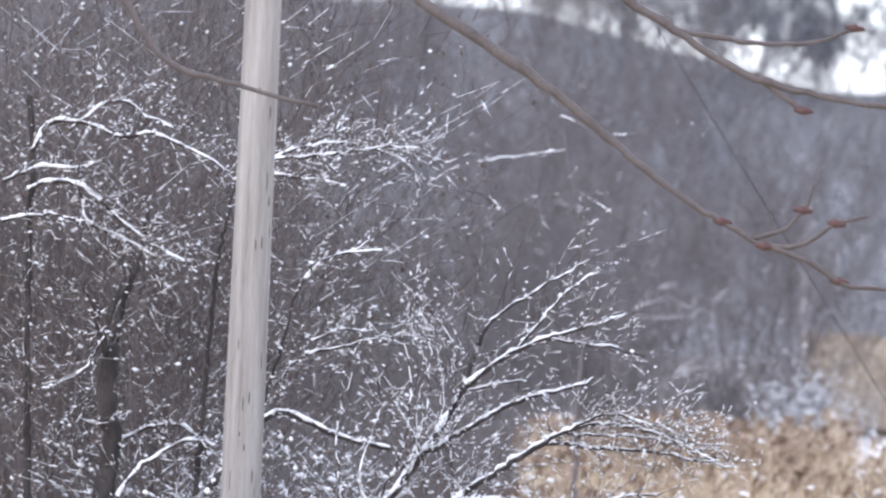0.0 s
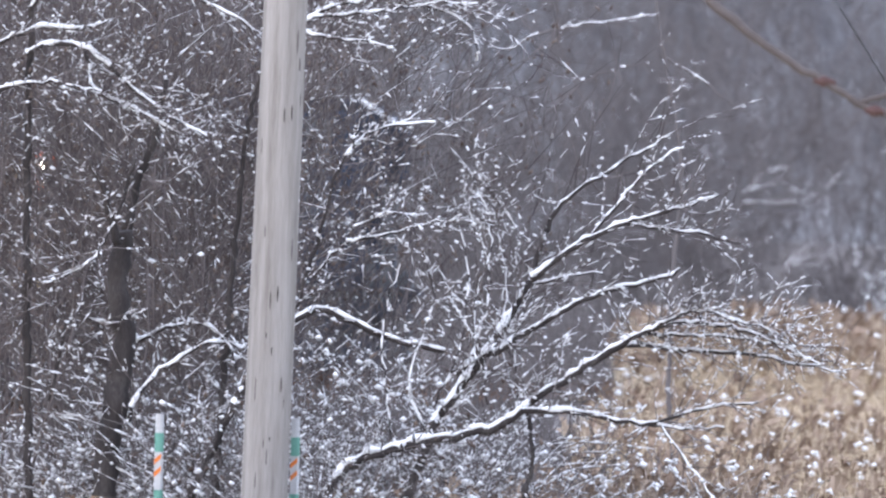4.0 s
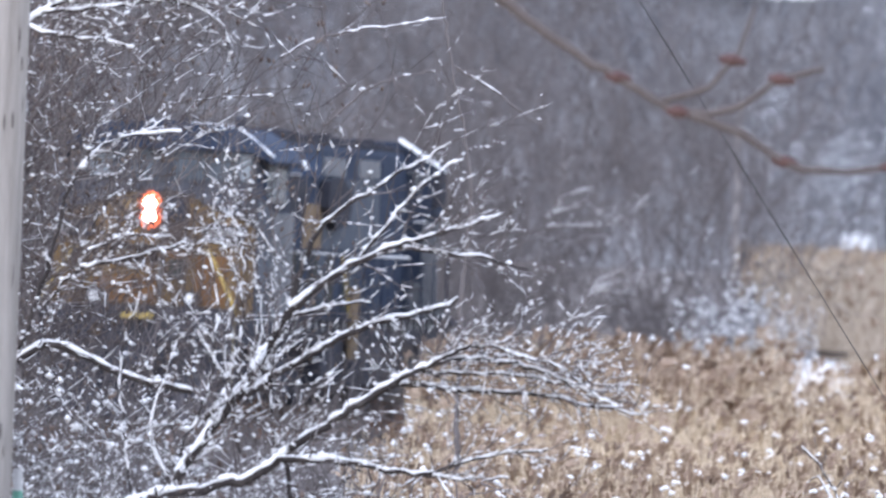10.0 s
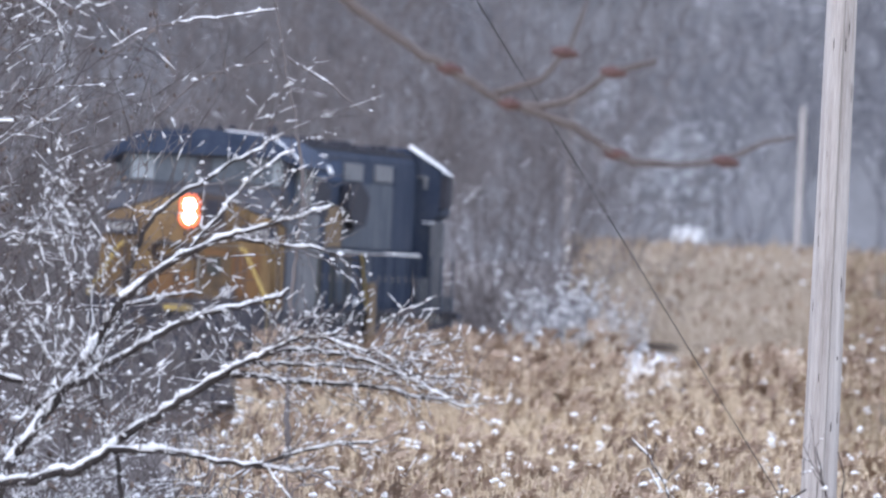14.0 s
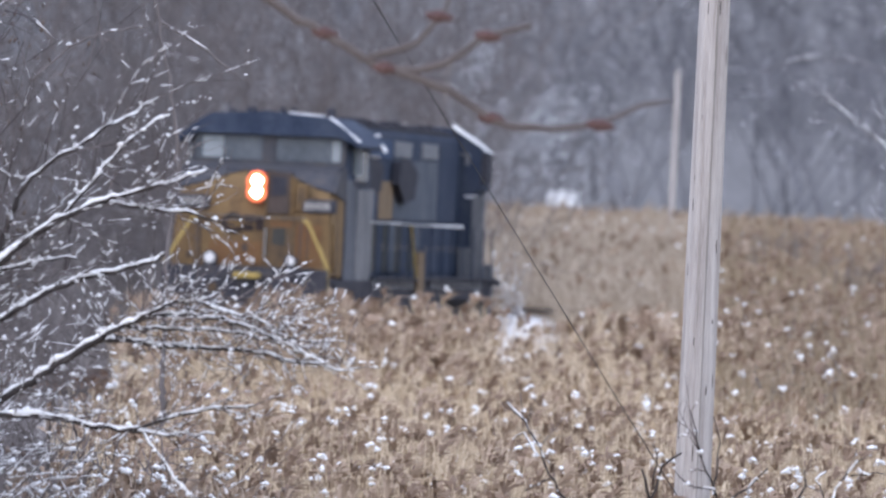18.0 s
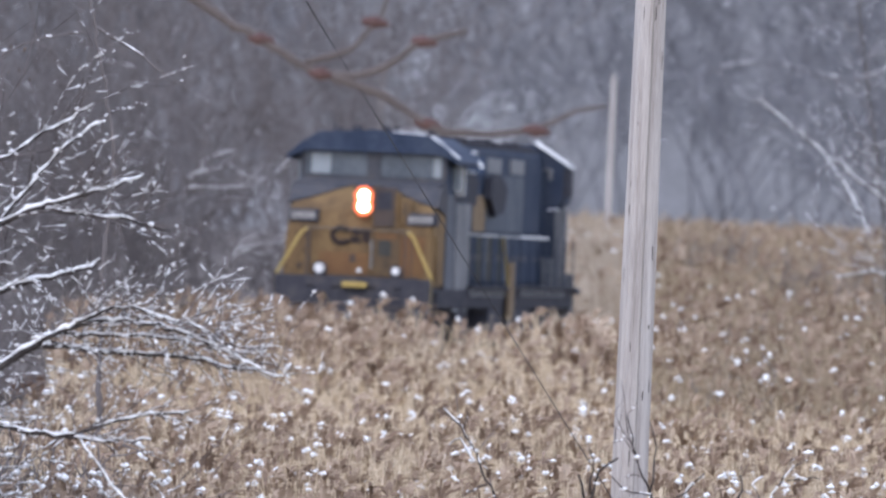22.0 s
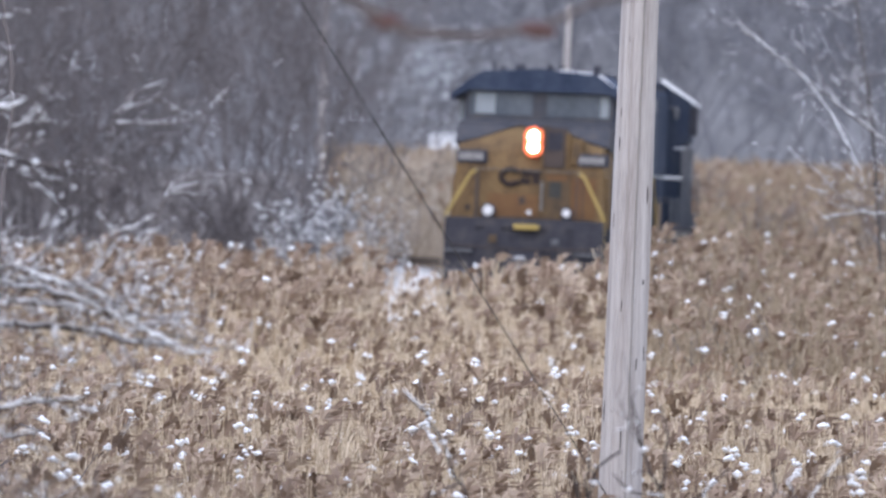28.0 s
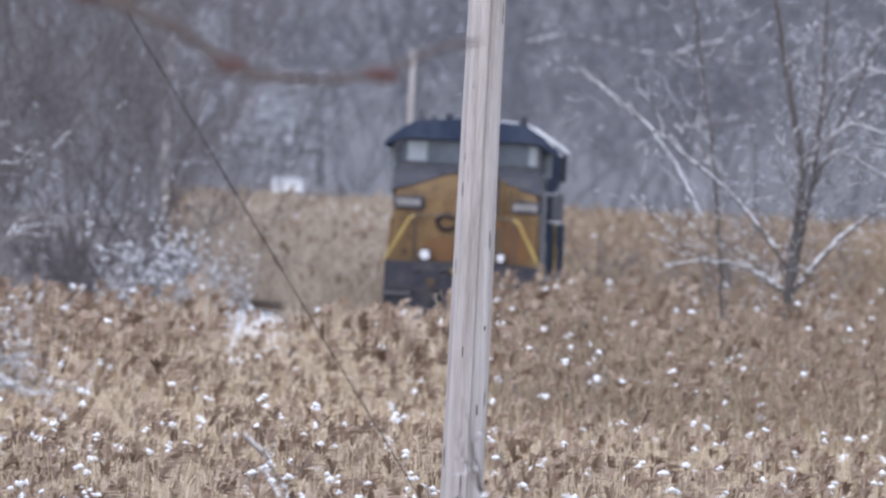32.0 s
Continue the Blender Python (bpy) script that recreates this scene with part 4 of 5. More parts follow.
# ---- poles, posts and the guy wire ----
def build_pole(x, y, r_eye, taper, height, mat, label, wire):
    """A tapered wooden pole; the radius is given at z = 4."""
    pole = thing("utility_pole", pose(x, y, float(ground_z(x, y))), label, "utility pole", "roadside poles")
    z0 = float(ground_z(x, y))
    s = Soup()
    n, k = 60, 28
    zz = np.linspace(-0.4, height, n)
    ang = np.arange(k) * 2 * np.pi / k
    rr = (r_eye + taper * (4.0 - z0 - zz))[:, None] * (1 + 0.018 * np.sin(3 * ang + 1.3) + 0.012 * np.sin(7 * ang)[None] + 0.006 * np.sin(zz[:, None] * 2.1 + ang * 2))
    v = np.stack([rr * np.cos(ang), rr * np.sin(ang), np.repeat(zz[:, None], k, 1)], -1)
    i = (np.arange(n - 1)[:, None] * k + np.arange(k)[None]).ravel()
    j = (np.arange(n - 1)[:, None] * k + (np.arange(k)[None] + 1) % k).ravel()
    s.add(v, np.concatenate([np.stack([i, j, j + k], 1), np.stack([i, j + k, i + k], 1)]))
    cap = np.arange(k - 2)
    top = (n - 1) * k
    s.add(v[-1], np.stack([0 * cap, cap + 1, cap + 2], 1))
    s.link("shaft", [mat], pole)
    g = np.random.default_rng(int(abs(x) * 10) + 5)
    for _ in range(24):
        a = -np.pi / 2 + g.uniform(-1.15, 1.15)
        z = g.uniform(1.0, 6.6)
        r = r_eye + taper * (4.0 - z0 - z)
        ln, w = g.uniform(0.02, 0.11), g.uniform(0.003, 0.007)
        bm = bmesh.new()
        bmesh.ops.create_uvsphere(bm, u_segments=6, v_segments=4, radius=1.0)
        bmesh.ops.transform(bm, matrix=Matrix.Translation((r * math.cos(a), r * math.sin(a), z)) @ Matrix.Diagonal((w, w, ln, 1)), verts=bm.verts[:])
        part("crack", bm, "crack_dark", pole)
    if wire:
        zz = np.linspace(0, height, 25)
        rr = r_eye + taper * (4.0 - z0 - zz)
        for name, a, off, r, m, text in (("ground_wire", -1.35, 0.004, 0.008, "pole_wood", "dark ground wire stapled to the pole"), ("wire_moulding", -2.2, -0.006, 0.022, "pole_wood_pale", "pale wooden wire moulding")):
            s = Soup()
            swept(s, np.stack([(rr + off) * math.cos(a), (rr + off) * math.sin(a), zz], 1), np.full(25, r), 0, 8)
            s.link(name, [m], pole, text)
    return pole


def build_guy_wire():
    top, foot = Vector((-5.02, 74.0, 12.39)), Vector((3.48, 100.0, 0.0))
    wire = thing("guy_wire", pose(*foot), "thin dark steel guy wire running down from the pole", "guy wire")
    k = np.linspace(0, 1, 40)[:, None]
    c = np.array(top - foot)[None] * k - np.array([0, 0, 0.06]) * np.sin(np.pi * k)
    s = Soup()
    swept(s, c, np.full(40, 0.0045) + 0.0007 * np.sin(np.arange(40) * 2.4), 0, 6)
    s.link("strand", ["steel_wire"], wire)
    bm = bmesh.new()
    rod(bm, (0.1, 0, -0.3), (-0.1, 0, 0.15), 0.02)
    part("anchor_rod", bm, "steel_wire", wire)


def build_marker_post(x, y, top):
    post = thing("marker_post", pose(x, y, 0, 0, -1.3, 0), "white plastic marker post with green bands and a striped reflector", "marker post", "posts beside the pole")
    def tube(name, mat, a, b, r, label=""):
        bm = bmesh.new()
        rod(bm, (0, 0, a), (0, 0, b), r, sides=14)
        return part(name, bm, mat, post, label)
    tube("pipe", "plastic_white", -0.1, top, 0.034)
    tube("upper_band", "plastic_green", top - 0.3, top - 0.15, 0.0365, "green band")
    tube("lower_band", "plastic_green", top - 0.72, top - 0.6, 0.0365, "green band")
    bm = bmesh.new()
    box(bm, (-0.034, -0.042, top - 0.6), (0.02, -0.03, top - 0.3), 0.003)
    plate = part("reflector", bm, "plastic_white", post, "white reflector strip with orange slashes")
    for z in (top - 0.5, top - 0.4):
        bm = bmesh.new()
        prism(bm, [(-0.034, z), (0.02, z + 0.05), (0.02, z + 0.09), (-0.034, z + 0.04)], -0.046, -0.041, "y")
        part("slash", bm, "tape_orange", plate)


build_track()
LOCO = build_locomotive()
build_pole(-5.15, 74.0, 0.18, 0.0035, 13.4, "pole_wood", "weathered grey wooden utility pole with dark drying cracks", False)
build_pole(2.41, 100.4, 0.158, 0.0062, 12.5, "pole_wood_pale", "pale weathered wooden utility pole with a dark ground wire", True)
build_guy_wire()
build_marker_post(-5.92, 73.7, 2.6)
build_marker_post(-4.88, 74.3, 2.6)


# ---- trees ----
def plane_limb(y, pts, depth=0.0):
    """Control points in a plane at distance y, leaning in depth along their length."""
    n = len(pts)
    return [(x, y + depth * i / max(1, n - 1), z) for i, (x, z) in enumerate(pts)]


def build_snow_tree(name, y, limbs, label, twig_len, twig_n, mat, snow_cover=1.15, group="", twig_mat="twig_brown", snow_thick=0.85):
    """A bare tree: each limb a part of its own, with fine twigs and snow along the upper sides.
    limbs: control points (x, z), radius at the start and end, twigs a metre."""
    tree = thing(name, pose(0, 0, 0), label, "shrub" if "shrub" in name else "tree", group)
    twigs, snow = Soup(), Soup()
    for n, (pts, r0, r1, k) in enumerate(limbs):
        s = Soup()
        c, r = limb(s, plane_limb(y + rng.uniform(-0.4, 0.4) * (n > 0), pts, rng.uniform(-0.3, 0.3)), r0, r1, 0, 7, 0.07, 0.009)
        s.link("limb" if n else "trunk", [mat], tree)
        snow_on(snow, c, r, 0, snow_cover, snow_thick)
        count = int(1.5 * k * sum(np.linalg.norm(c[1:] - c[:-1], axis=1)))
        for _ in range(count):
            i = rng.integers(1, len(c) - 1)
            d = c[i + 1] - c[i - 1]
            d = d / np.linalg.norm(d)
            w = d * rng.uniform(0.2, 1.0) + rng.normal(0, 0.5, 3) + np.array([0, 0, rng.uniform(-0.2, 0.5)])
            g = grow(c[i], w, twig_len * rng.uniform(0.4, 1.2), min(0.007, r[i]), 1, twig_n, 0.6, 0.05, 3, None, 0.004)
            tubes(twigs, g[:, :3], g[:, 3:6], g[:, 6], g[:, 7], 0, 3)
            v = g[:, 3:6] - g[:, :3]
            flat = np.abs(v[:, 2]) < 0.9 * np.linalg.norm(v, axis=1)
            up = np.array([0, -0.003, 0.006])
            for share, lo, hi, fat in ((0.48, 0.5, 1.0, (0.0026, 0.0052)), (0.36, 0.14, 0.42, (0.005, 0.0115))):
                sel = flat & (np.repeat(rng.random(len(g) // 2 + 1), 2)[:len(g)] < share * min(1.0, snow_cover)**2)
                k0 = rng.uniform(-0.05, 0.7 * (1.1 - hi) + 0.1, (sel.sum(), 1))
                k1 = k0 + rng.uniform(lo, hi, (sel.sum(), 1))
                spindles(snow, g[sel, :3] + v[sel] * k0 + up, g[sel, :3] + v[sel] * k1 + up, rng.uniform(*fat, sel.sum()))
            sel = rng.random(len(g)) < 0.2 * min(1.0, snow_cover)**2
            lumps(snow, g[sel, :3] + v[sel] * rng.uniform(0.2, 1.05, (sel.sum(), 1)) + up, (0.004 + 0.012 * rng.random((sel.sum(), 1)) ** 2) * [[1.5, 1.2, 0.95]], 0)
    tagged(twigs.link("twig_spray", [twig_mat], tree), kind="stuff")
    tagged(snow.link("snow_cover", ["snow"], tree, "white snow lying on the branches"), kind="stuff")
    return tree


FALLEN = [
    ([(-4.9, 0.3), (-4.3, 1.6), (-3.95, 2.58), (-3.57, 3.17), (-3.25, 3.75)], 0.055, 0.03, 11),
    ([(-3.25, 3.75), (-3.18, 4.04), (-3.07, 4.35), (-2.66, 4.68), (-2.16, 4.99)], 0.024, 0.007, 9),
    ([(-3.24, 3.76), (-2.87, 4.07), (-2.47, 4.25), (-1.73, 4.52)], 0.03, 0.008, 9),
    ([(-2.75, 4.15), (-2.52, 4.46), (-2.21, 4.8), (-2.03, 4.9)], 0.016, 0.006, 8),
    ([(-2.47, 4.25), (-2.06, 4.22), (-1.8, 4.19), (-1.53, 4.13)], 0.015, 0.006, 9),
    ([(-3.27, 3.71), (-2.86, 3.82), (-2.66, 3.84)], 0.013, 0.006, 7),
]
FALLEN += [
    ([(-3.82, 2.95), (-3.29, 3.3), (-2.93, 3.54), (-2.61, 3.7), (-2.25, 3.8), (-2.03, 3.9)], 0.032, 0.013, 7),
    ([(-3.73, 3.04), (-3.59, 3.62), (-3.65, 3.98), (-3.83, 4.42)], 0.007, 0.003, 10),
    ([(-3.28, 4.08), (-3.45, 4.27), (-3.74, 4.63)], 0.006, 0.003, 9),
    ([(-3.55, 2.72), (-3.65, 3.2), (-3.91, 3.6)], 0.007, 0.003, 9),
    ([(-3.6, 3.1), (-3.45, 3.6), (-3.5, 4.0), (-3.62, 4.35)], 0.006, 0.003, 10),
]
FALLEN += [
    ([(-3.98, 2.67), (-3.78, 3.23), (-3.75, 3.79), (-3.89, 4.41)], 0.008, 0.003, 4),
    ([(-3.64, 3.01), (-3.67, 3.57), (-3.56, 4.07), (-3.73, 4.6)], 0.008, 0.003, 4),
    ([(-3.31, 2.67), (-3.35, 3.23), (-3.25, 3.68)], 0.008, 0.004, 10),
    ([(-4.31, 2.3), (-4.4, 2.9), (-4.43, 3.35), (-4.31, 3.85)], 0.008, 0.003, 4),
    ([(-4.03, 2.45), (-4.2, 2.9), (-4.03, 3.5), (-4.1, 3.95)], 0.008, 0.003, 4),
]
LOW_LIMB = [
    ([(-5.0, 0.3), (-4.95, 1.5), (-4.72, 2.1), (-4.31, 2.32), (-3.54, 2.52), (-3.26, 2.69), (-2.87, 3.0), (-2.43, 3.28)], 0.05, 0.028, 17),
    ([(-2.43, 3.26), (-2.02, 3.24), (-1.41, 3.23), (-0.67, 3.12)], 0.02, 0.006, 14),
    ([(-2.43, 3.28), (-2.11, 3.44), (-1.66, 3.46), (-1.17, 3.32), (-0.83, 3.17)], 0.022, 0.006, 20),
    ([(-2.23, 3.39), (-1.91, 3.57), (-1.63, 3.54), (-1.2, 3.42)], 0.014, 0.005, 18),
    ([(-2.3, 3.36), (-1.9, 3.36), (-1.45, 3.36), (-0.95, 3.22)], 0.013, 0.005, 18),
]
LOW_LIMB += [
    ([(-3.26, 2.69), (-2.81, 2.69), (-2.36, 2.63), (-2.08, 2.66), (-1.75, 2.78), (-1.33, 2.84)], 0.024, 0.008, 8),
    ([(-2.36, 2.63), (-1.95, 2.6), (-1.6, 2.62)], 0.012, 0.006, 8),
    ([(-3.22, 2.67), (-3.18, 2.45), (-3.18, 2.21), (-3.25, 1.6), (-3.3, 0.4)], 0.018, 0.02, 3),
    ([(-3.2, 2.1), (-2.95, 1.5), (-2.5, 1.75), (-2.0, 1.98), (-1.3, 1.98), (-0.7, 1.9)], 0.028, 0.01, 7),
    ([(-2.1, 2.62), (-1.85, 2.3), (-1.6, 2.0)], 0.008, 0.005, 5),
]
ARCH = [
    ([(-6.6, 0.2), (-6.0, 1.9), (-5.5, 3.0), (-5.21, 3.34), (-4.97, 3.43), (-4.72, 3.32), (-4.35, 3.19), (-3.97, 3.13)], 0.05, 0.02, 7),
    ([(-4.83, 4.01), (-4.39, 4.11), (-4.0, 4.22), (-3.61, 4.19)], 0.012, 0.005, 12),
    ([(-4.76, 4.13), (-4.48, 4.25), (-4.17, 4.26)], 0.01, 0.004, 10),
    ([(-5.3, 3.2), (-5.1, 3.9), (-4.92, 4.6), (-4.81, 4.81), (-4.55, 4.98), (-4.14, 5.03)], 0.02, 0.008, 7),
    ([(-4.55, 4.98), (-4.39, 5.05), (-4.21, 5.18)], 0.009, 0.005, 6),
    ([(-4.81, 4.81), (-4.8, 4.95), (-4.75, 5.1)], 0.008, 0.004, 6),
    ([(-5.1, 3.7), (-4.9, 3.95), (-4.7, 4.05)], 0.012, 0.006, 8),
]
LEFT_TREE = [
    ([(-7.59, 6.37), (-7.54, 5.72), (-7.54, 4.74), (-7.5, 3.65), (-7.4, 1.7)], 0.03, 0.035, 5),
    ([(-7.55, 5.83), (-7.46, 6.02), (-7.33, 6.14), (-7.06, 6.12), (-6.67, 6.0), (-6.36, 6.05)], 0.024, 0.012, 9),
    ([(-7.79, 5.52), (-7.42, 5.68), (-7.15, 5.67), (-6.85, 5.76)], 0.02, 0.009, 10),
    ([(-7.54, 5.45), (-7.41, 5.52), (-7.08, 5.52), (-6.83, 5.37), (-6.6, 5.16), (-6.32, 4.97), (-6.01, 4.83)], 0.022, 0.008, 12),
    ([(-7.08, 5.52), (-6.96, 5.16), (-6.63, 5.04), (-6.24, 4.84)], 0.016, 0.008, 12),
    ([(-7.78, 5.14), (-7.4, 5.22), (-7.18, 5.2), (-6.88, 5.16)], 0.016, 0.007, 10),
]
LEFT_TREE_TOP = [
    ([(-7.22, 6.06), (-6.8, 6.36), (-6.46, 6.22), (-6.21, 6.12)], 0.016, 0.007, 12),
    ([(-6.37, 6.04), (-6.07, 5.94), (-5.65, 5.72)], 0.014, 0.007, 12),
    ([(-6.61, 4.62), (-6.77, 4.01), (-7.0, 3.68), (-7.32, 3.55)], 0.016, 0.007, 8),
]
DARK_TREE = [
    ([(-6.72, 4.01), (-6.75, 3.52), (-6.67, 3.03), (-6.77, 2.21), (-6.8, 1.2), (-6.82, 0.0)], 0.085, 0.13, 3),
    ([(-6.72, 4.01), (-6.66, 4.4), (-6.52, 4.8), (-6.45, 5.3)], 0.05, 0.02, 5),
    ([(-6.74, 3.9), (-6.86, 4.3), (-7.0, 4.6)], 0.04, 0.015, 4),
    ([(-7.28, 2.57), (-7.15, 3.23), (-6.93, 3.26), (-6.64, 3.16)], 0.016, 0.008, 9),
    ([(-6.61, 2.39), (-6.54, 2.61), (-6.35, 2.86), (-6.05, 3.07), (-5.82, 3.12), (-5.71, 2.89)], 0.02, 0.01, 8),
    ([(-6.72, 2.93), (-6.59, 3.09), (-6.33, 3.22), (-6.05, 3.26), (-5.69, 3.07)], 0.018, 0.009, 8),
]
SIDE_BRANCH = [
    ([(-5.9, 0.0), (-5.85, 2.5), (-5.75, 4.6), (-5.6, 5.6)], 0.05, 0.012, 1),
    ([(-5.62, 5.64), (-5.22, 5.87), (-4.93, 6.02), (-4.49, 6.05), (-4.15, 5.97)], 0.02, 0.007, 16),
    ([(-5.22, 5.87), (-4.71, 5.93), (-4.27, 6.02), (-3.84, 6.04)], 0.014, 0.006, 16),
    ([(-5.35, 5.77), (-5.13, 5.71), (-4.69, 5.68), (-4.52, 5.63)], 0.014, 0.006, 14),
    ([(-4.49, 6.05), (-3.94, 5.88), (-3.85, 5.57)], 0.008, 0.004, 10),
]
RIGHT_TREE = [
    ([(9.8, 0.9), (9.77, 1.18), (9.80, 3.21), (9.88, 4.47), (9.93, 5.36), (9.60, 6.95), (9.06, 9.57)], 0.087, 0.030, 5),
    ([(9.83, 3.75), (8.88, 4.87), (7.45, 5.96), (6.39, 6.75)], 0.025, 0.011, 3),
    ([(7.45, 5.96), (7.97, 5.27), (8.36, 4.57)], 0.010, 0.007, 3),
    ([(9.80, 3.39), (9.19, 3.76), (8.49, 3.86), (7.82, 3.75)], 0.025, 0.011, 6),
    ([(9.85, 3.39), (10.60, 4.32), (11.46, 4.99), (12.75, 5.71)], 0.033, 0.014, 6),
    ([(9.93, 5.36), (10.60, 6.10), (11.22, 6.00), (12.08, 6.05)], 0.020, 0.008, 7),
]
RIGHT_TREE += [
    ([(9.88, 4.47), (10.37, 5.64), (11.26, 5.32), (12.08, 5.04)], 0.023, 0.008, 7),
    ([(9.97, 5.54), (10.57, 6.90), (11.38, 6.99), (12.25, 7.56)], 0.020, 0.008, 7),
    ([(9.83, 3.19), (10.18, 5.81), (10.23, 8.58), (10.40, 9.90)], 0.044, 0.019, 7),
    ([(8.95, 0.9), (8.78, 3.26), (8.56, 5.29), (8.19, 7.42), (8.00, 8.81)], 0.035, 0.014, 6),
    ([(9.90, 4.54), (10.91, 7.22), (11.58, 9.23)], 0.025, 0.014, 7),
]
OVERHANG = [
    ([(-9.2, 0.5), (-9.0, 4.5), (-8.4, 9.0), (-7.8, 11.2)], 0.17, 0.1, 0),
    ([(-8.4, 9.0), (-6.4, 8.9), (-3.44, 7.11), (-2.78, 6.52), (-1.84, 5.93), (-0.94, 5.25), (-0.61, 5.07), (-0.41, 4.96), (-0.27, 4.91), (-0.05, 4.95), (0.14, 5.08), (0.35, 5.15)], 0.09, 0.013, 0),
    ([(-0.27, 4.91), (-0.02, 4.83), (0.18, 4.71), (0.38, 4.67), (0.66, 4.69), (0.87, 4.79), (1.02, 4.83)], 0.021, 0.008, 0),
    ([(-0.41, 4.96), (-0.18, 5.04), (-0.06, 5.20), (0.02, 5.43)], 0.016, 0.008, 0),
]
OVERHANG_TOP = [
    ([(-7.05, 9.49), (-4.06, 8.70), (-1.81, 6.91), (-1.40, 6.57), (-1.04, 6.36), (-0.43, 6.03), (0.47, 5.88), (1.15, 5.96)], 0.08, 0.013, 0),
    ([(-1.00, 6.32), (-0.44, 6.26), (-0.05, 6.28), (0.22, 6.40)], 0.02, 0.009, 0),
    ([(-0.43, 6.03), (-0.26, 5.93), (-0.11, 5.83)], 0.018, 0.02, 0),
    ([(-7.58, 7.73), (-6.17, 7.11), (-4.95, 6.70), (-4.40, 6.01), (-3.96, 5.85), (-3.32, 5.71)], 0.055, 0.011, 0),
]


def build_overhang():
    """A bare tree beside the viewer whose limbs hang into the view, out of focus, with swollen red buds."""
    tree = thing("overhanging_tree", pose(0, 0, 0), "bare reddish-brown branches of a near tree hanging overhead", "tree")
    for n, (pts, r0, r1, _) in enumerate(OVERHANG + OVERHANG_TOP):
        s = Soup()
        c, r = limb(s, plane_limb(58.0, [(x * 1.16, EYE + (z - EYE) * 1.16) for x, z in pts], 0.0), r0 * 1.25, r1 * 1.25, 0, 8, 0.1, 0.006)
        s.link("limb" if n else "trunk", ["twig_red" if n else "bark_dark"], tree)
    for x, z in ((-0.32, 4.92), (0.18, 4.71), (0.69, 4.70), (0.15, 5.09), (-0.61, 5.07), (-0.11, 5.83), (0.21, 6.39), (-0.43, 6.03), (-0.08, 5.17), (-2.78, 6.52)):
        s = Soup()
        x, z = x * 1.16, EYE + (z - EYE) * 1.16
        tubes(s, [(x - 0.07, 58.0, z + 0.005)], [(x, 58.0, z)], 0.015, 0.038, 0, 8)
        tubes(s, [(x, 58.0, z)], [(x + 0.08, 58.0, z - 0.01)], 0.038, 0.012, 0, 8)
        s.link("bud_knot", ["bud_red"], tree)


def shrub_meshes(name, kinds, height, radius, levels, children, mats, snowy, stems=1, clump=0.55, spread=0.7, rmin=0.003, leafy=0.0, lump=0.02, run=(0.15, 0.45), girth=(0.15, 0.55)):
    """Mesh variants of a bare shrub or tree: wood and snow. The last twigs taper to a point; a few dead leaves hang on."""
    out = []
    for k in range(kinds):
        g = np.random.default_rng(100 + k + int(height * 7))
        s, sn, trunks = Soup(), Soup(), []
        for _ in range(stems):
            way = (g.normal(0, 0.25), g.normal(0, 0.25), 1)
            seg = grow((g.normal(0, 0.25 * (stems > 1)), g.normal(0, 0.25 * (stems > 1)), -0.1), way, height * g.uniform(0.6, 0.85), radius * g.uniform(0.6, 1), levels, children, spread, 0.2, 5, g, rmin)
            st = Soup()
            swept(st, np.concatenate([seg[:5, :3], seg[4:5, 3:6]]), np.append(seg[:5, 6], seg[4, 7]), 0, 5)
            trunks.append(st.mesh(name + "_stem", mats))
            tubes(s, seg[5:, :3], seg[5:, 3:6], seg[5:, 6], seg[5:, 7], 0, 3)
            d = seg[:, 3:6] - seg[:, :3]
            ln = np.linalg.norm(d, axis=1)
            q = (np.repeat(g.random(len(seg) // 3 + 1), 3)[:len(seg)] < snowy * 0.8) & (np.abs(d[:, 2]) < 0.7 * ln)
            up = np.array([0, -0.3, 0.7]) * np.maximum(seg[q, 6:7], lump * 0.35)
            for (lo, hi), fat in (((0.4, 0.9), (0.08, 0.2)), (run, girth)):
                k0 = g.uniform(-0.1, 0.8 - 0.7 * lo, (q.sum(), 1))
                k1 = k0 + g.uniform(lo, hi, (q.sum(), 1))
                spindles(sn, seg[q, :3] + d[q] * k0 + up, seg[q, :3] + d[q] * k1 + up, np.maximum(seg[q, 6] * 0.9, lump * g.uniform(*fat, q.sum())))
            q = g.random(len(seg)) < snowy * clump
            lumps(sn, seg[q, :3] + d[q] * g.uniform(0.3, 1.05, (q.sum(), 1)), lump * (0.25 + 0.9 * g.random((q.sum(), 1)) ** 2) * [[1.5, 1.2, 0.85]], 0)
            q = g.random(len(seg)) < leafy
            lumps(s, seg[q, 3:6] + g.normal(0, 0.05, (q.sum(), 3)), lump * g.uniform(0.4, 1.0, (q.sum(), 1)) * [[1.0, 0.8, 1.3]], 1)
        out.append((trunks, s.mesh(name + "_wood", mats), sn.mesh(name + "_snow", ["snow"]) if sn.v else None))
    return out


def plant(kinds, name, spots, label, category, group):
    """One thing a spot: (x, y, scale, turn)."""
    for x, y, k, a in spots:
        trunks, wood, snow = kinds[int(rng.integers(len(kinds)))]
        t = thing(name, Matrix.LocRotScale((x, y, float(ground_z(x, y))), Euler((0, 0, a)), (k, k, k)), label, category, group)
        for stem in trunks:
            ob = tagged(new("trunk" if category == "tree" else "stem", stem))
            ob.parent = t
        ob = tagged(new("crown", wood), kind="stuff")
        ob.parent = t
        if snow:
            ob = tagged(new("snow_cover", snow), kind="stuff")
            ob.parent = t


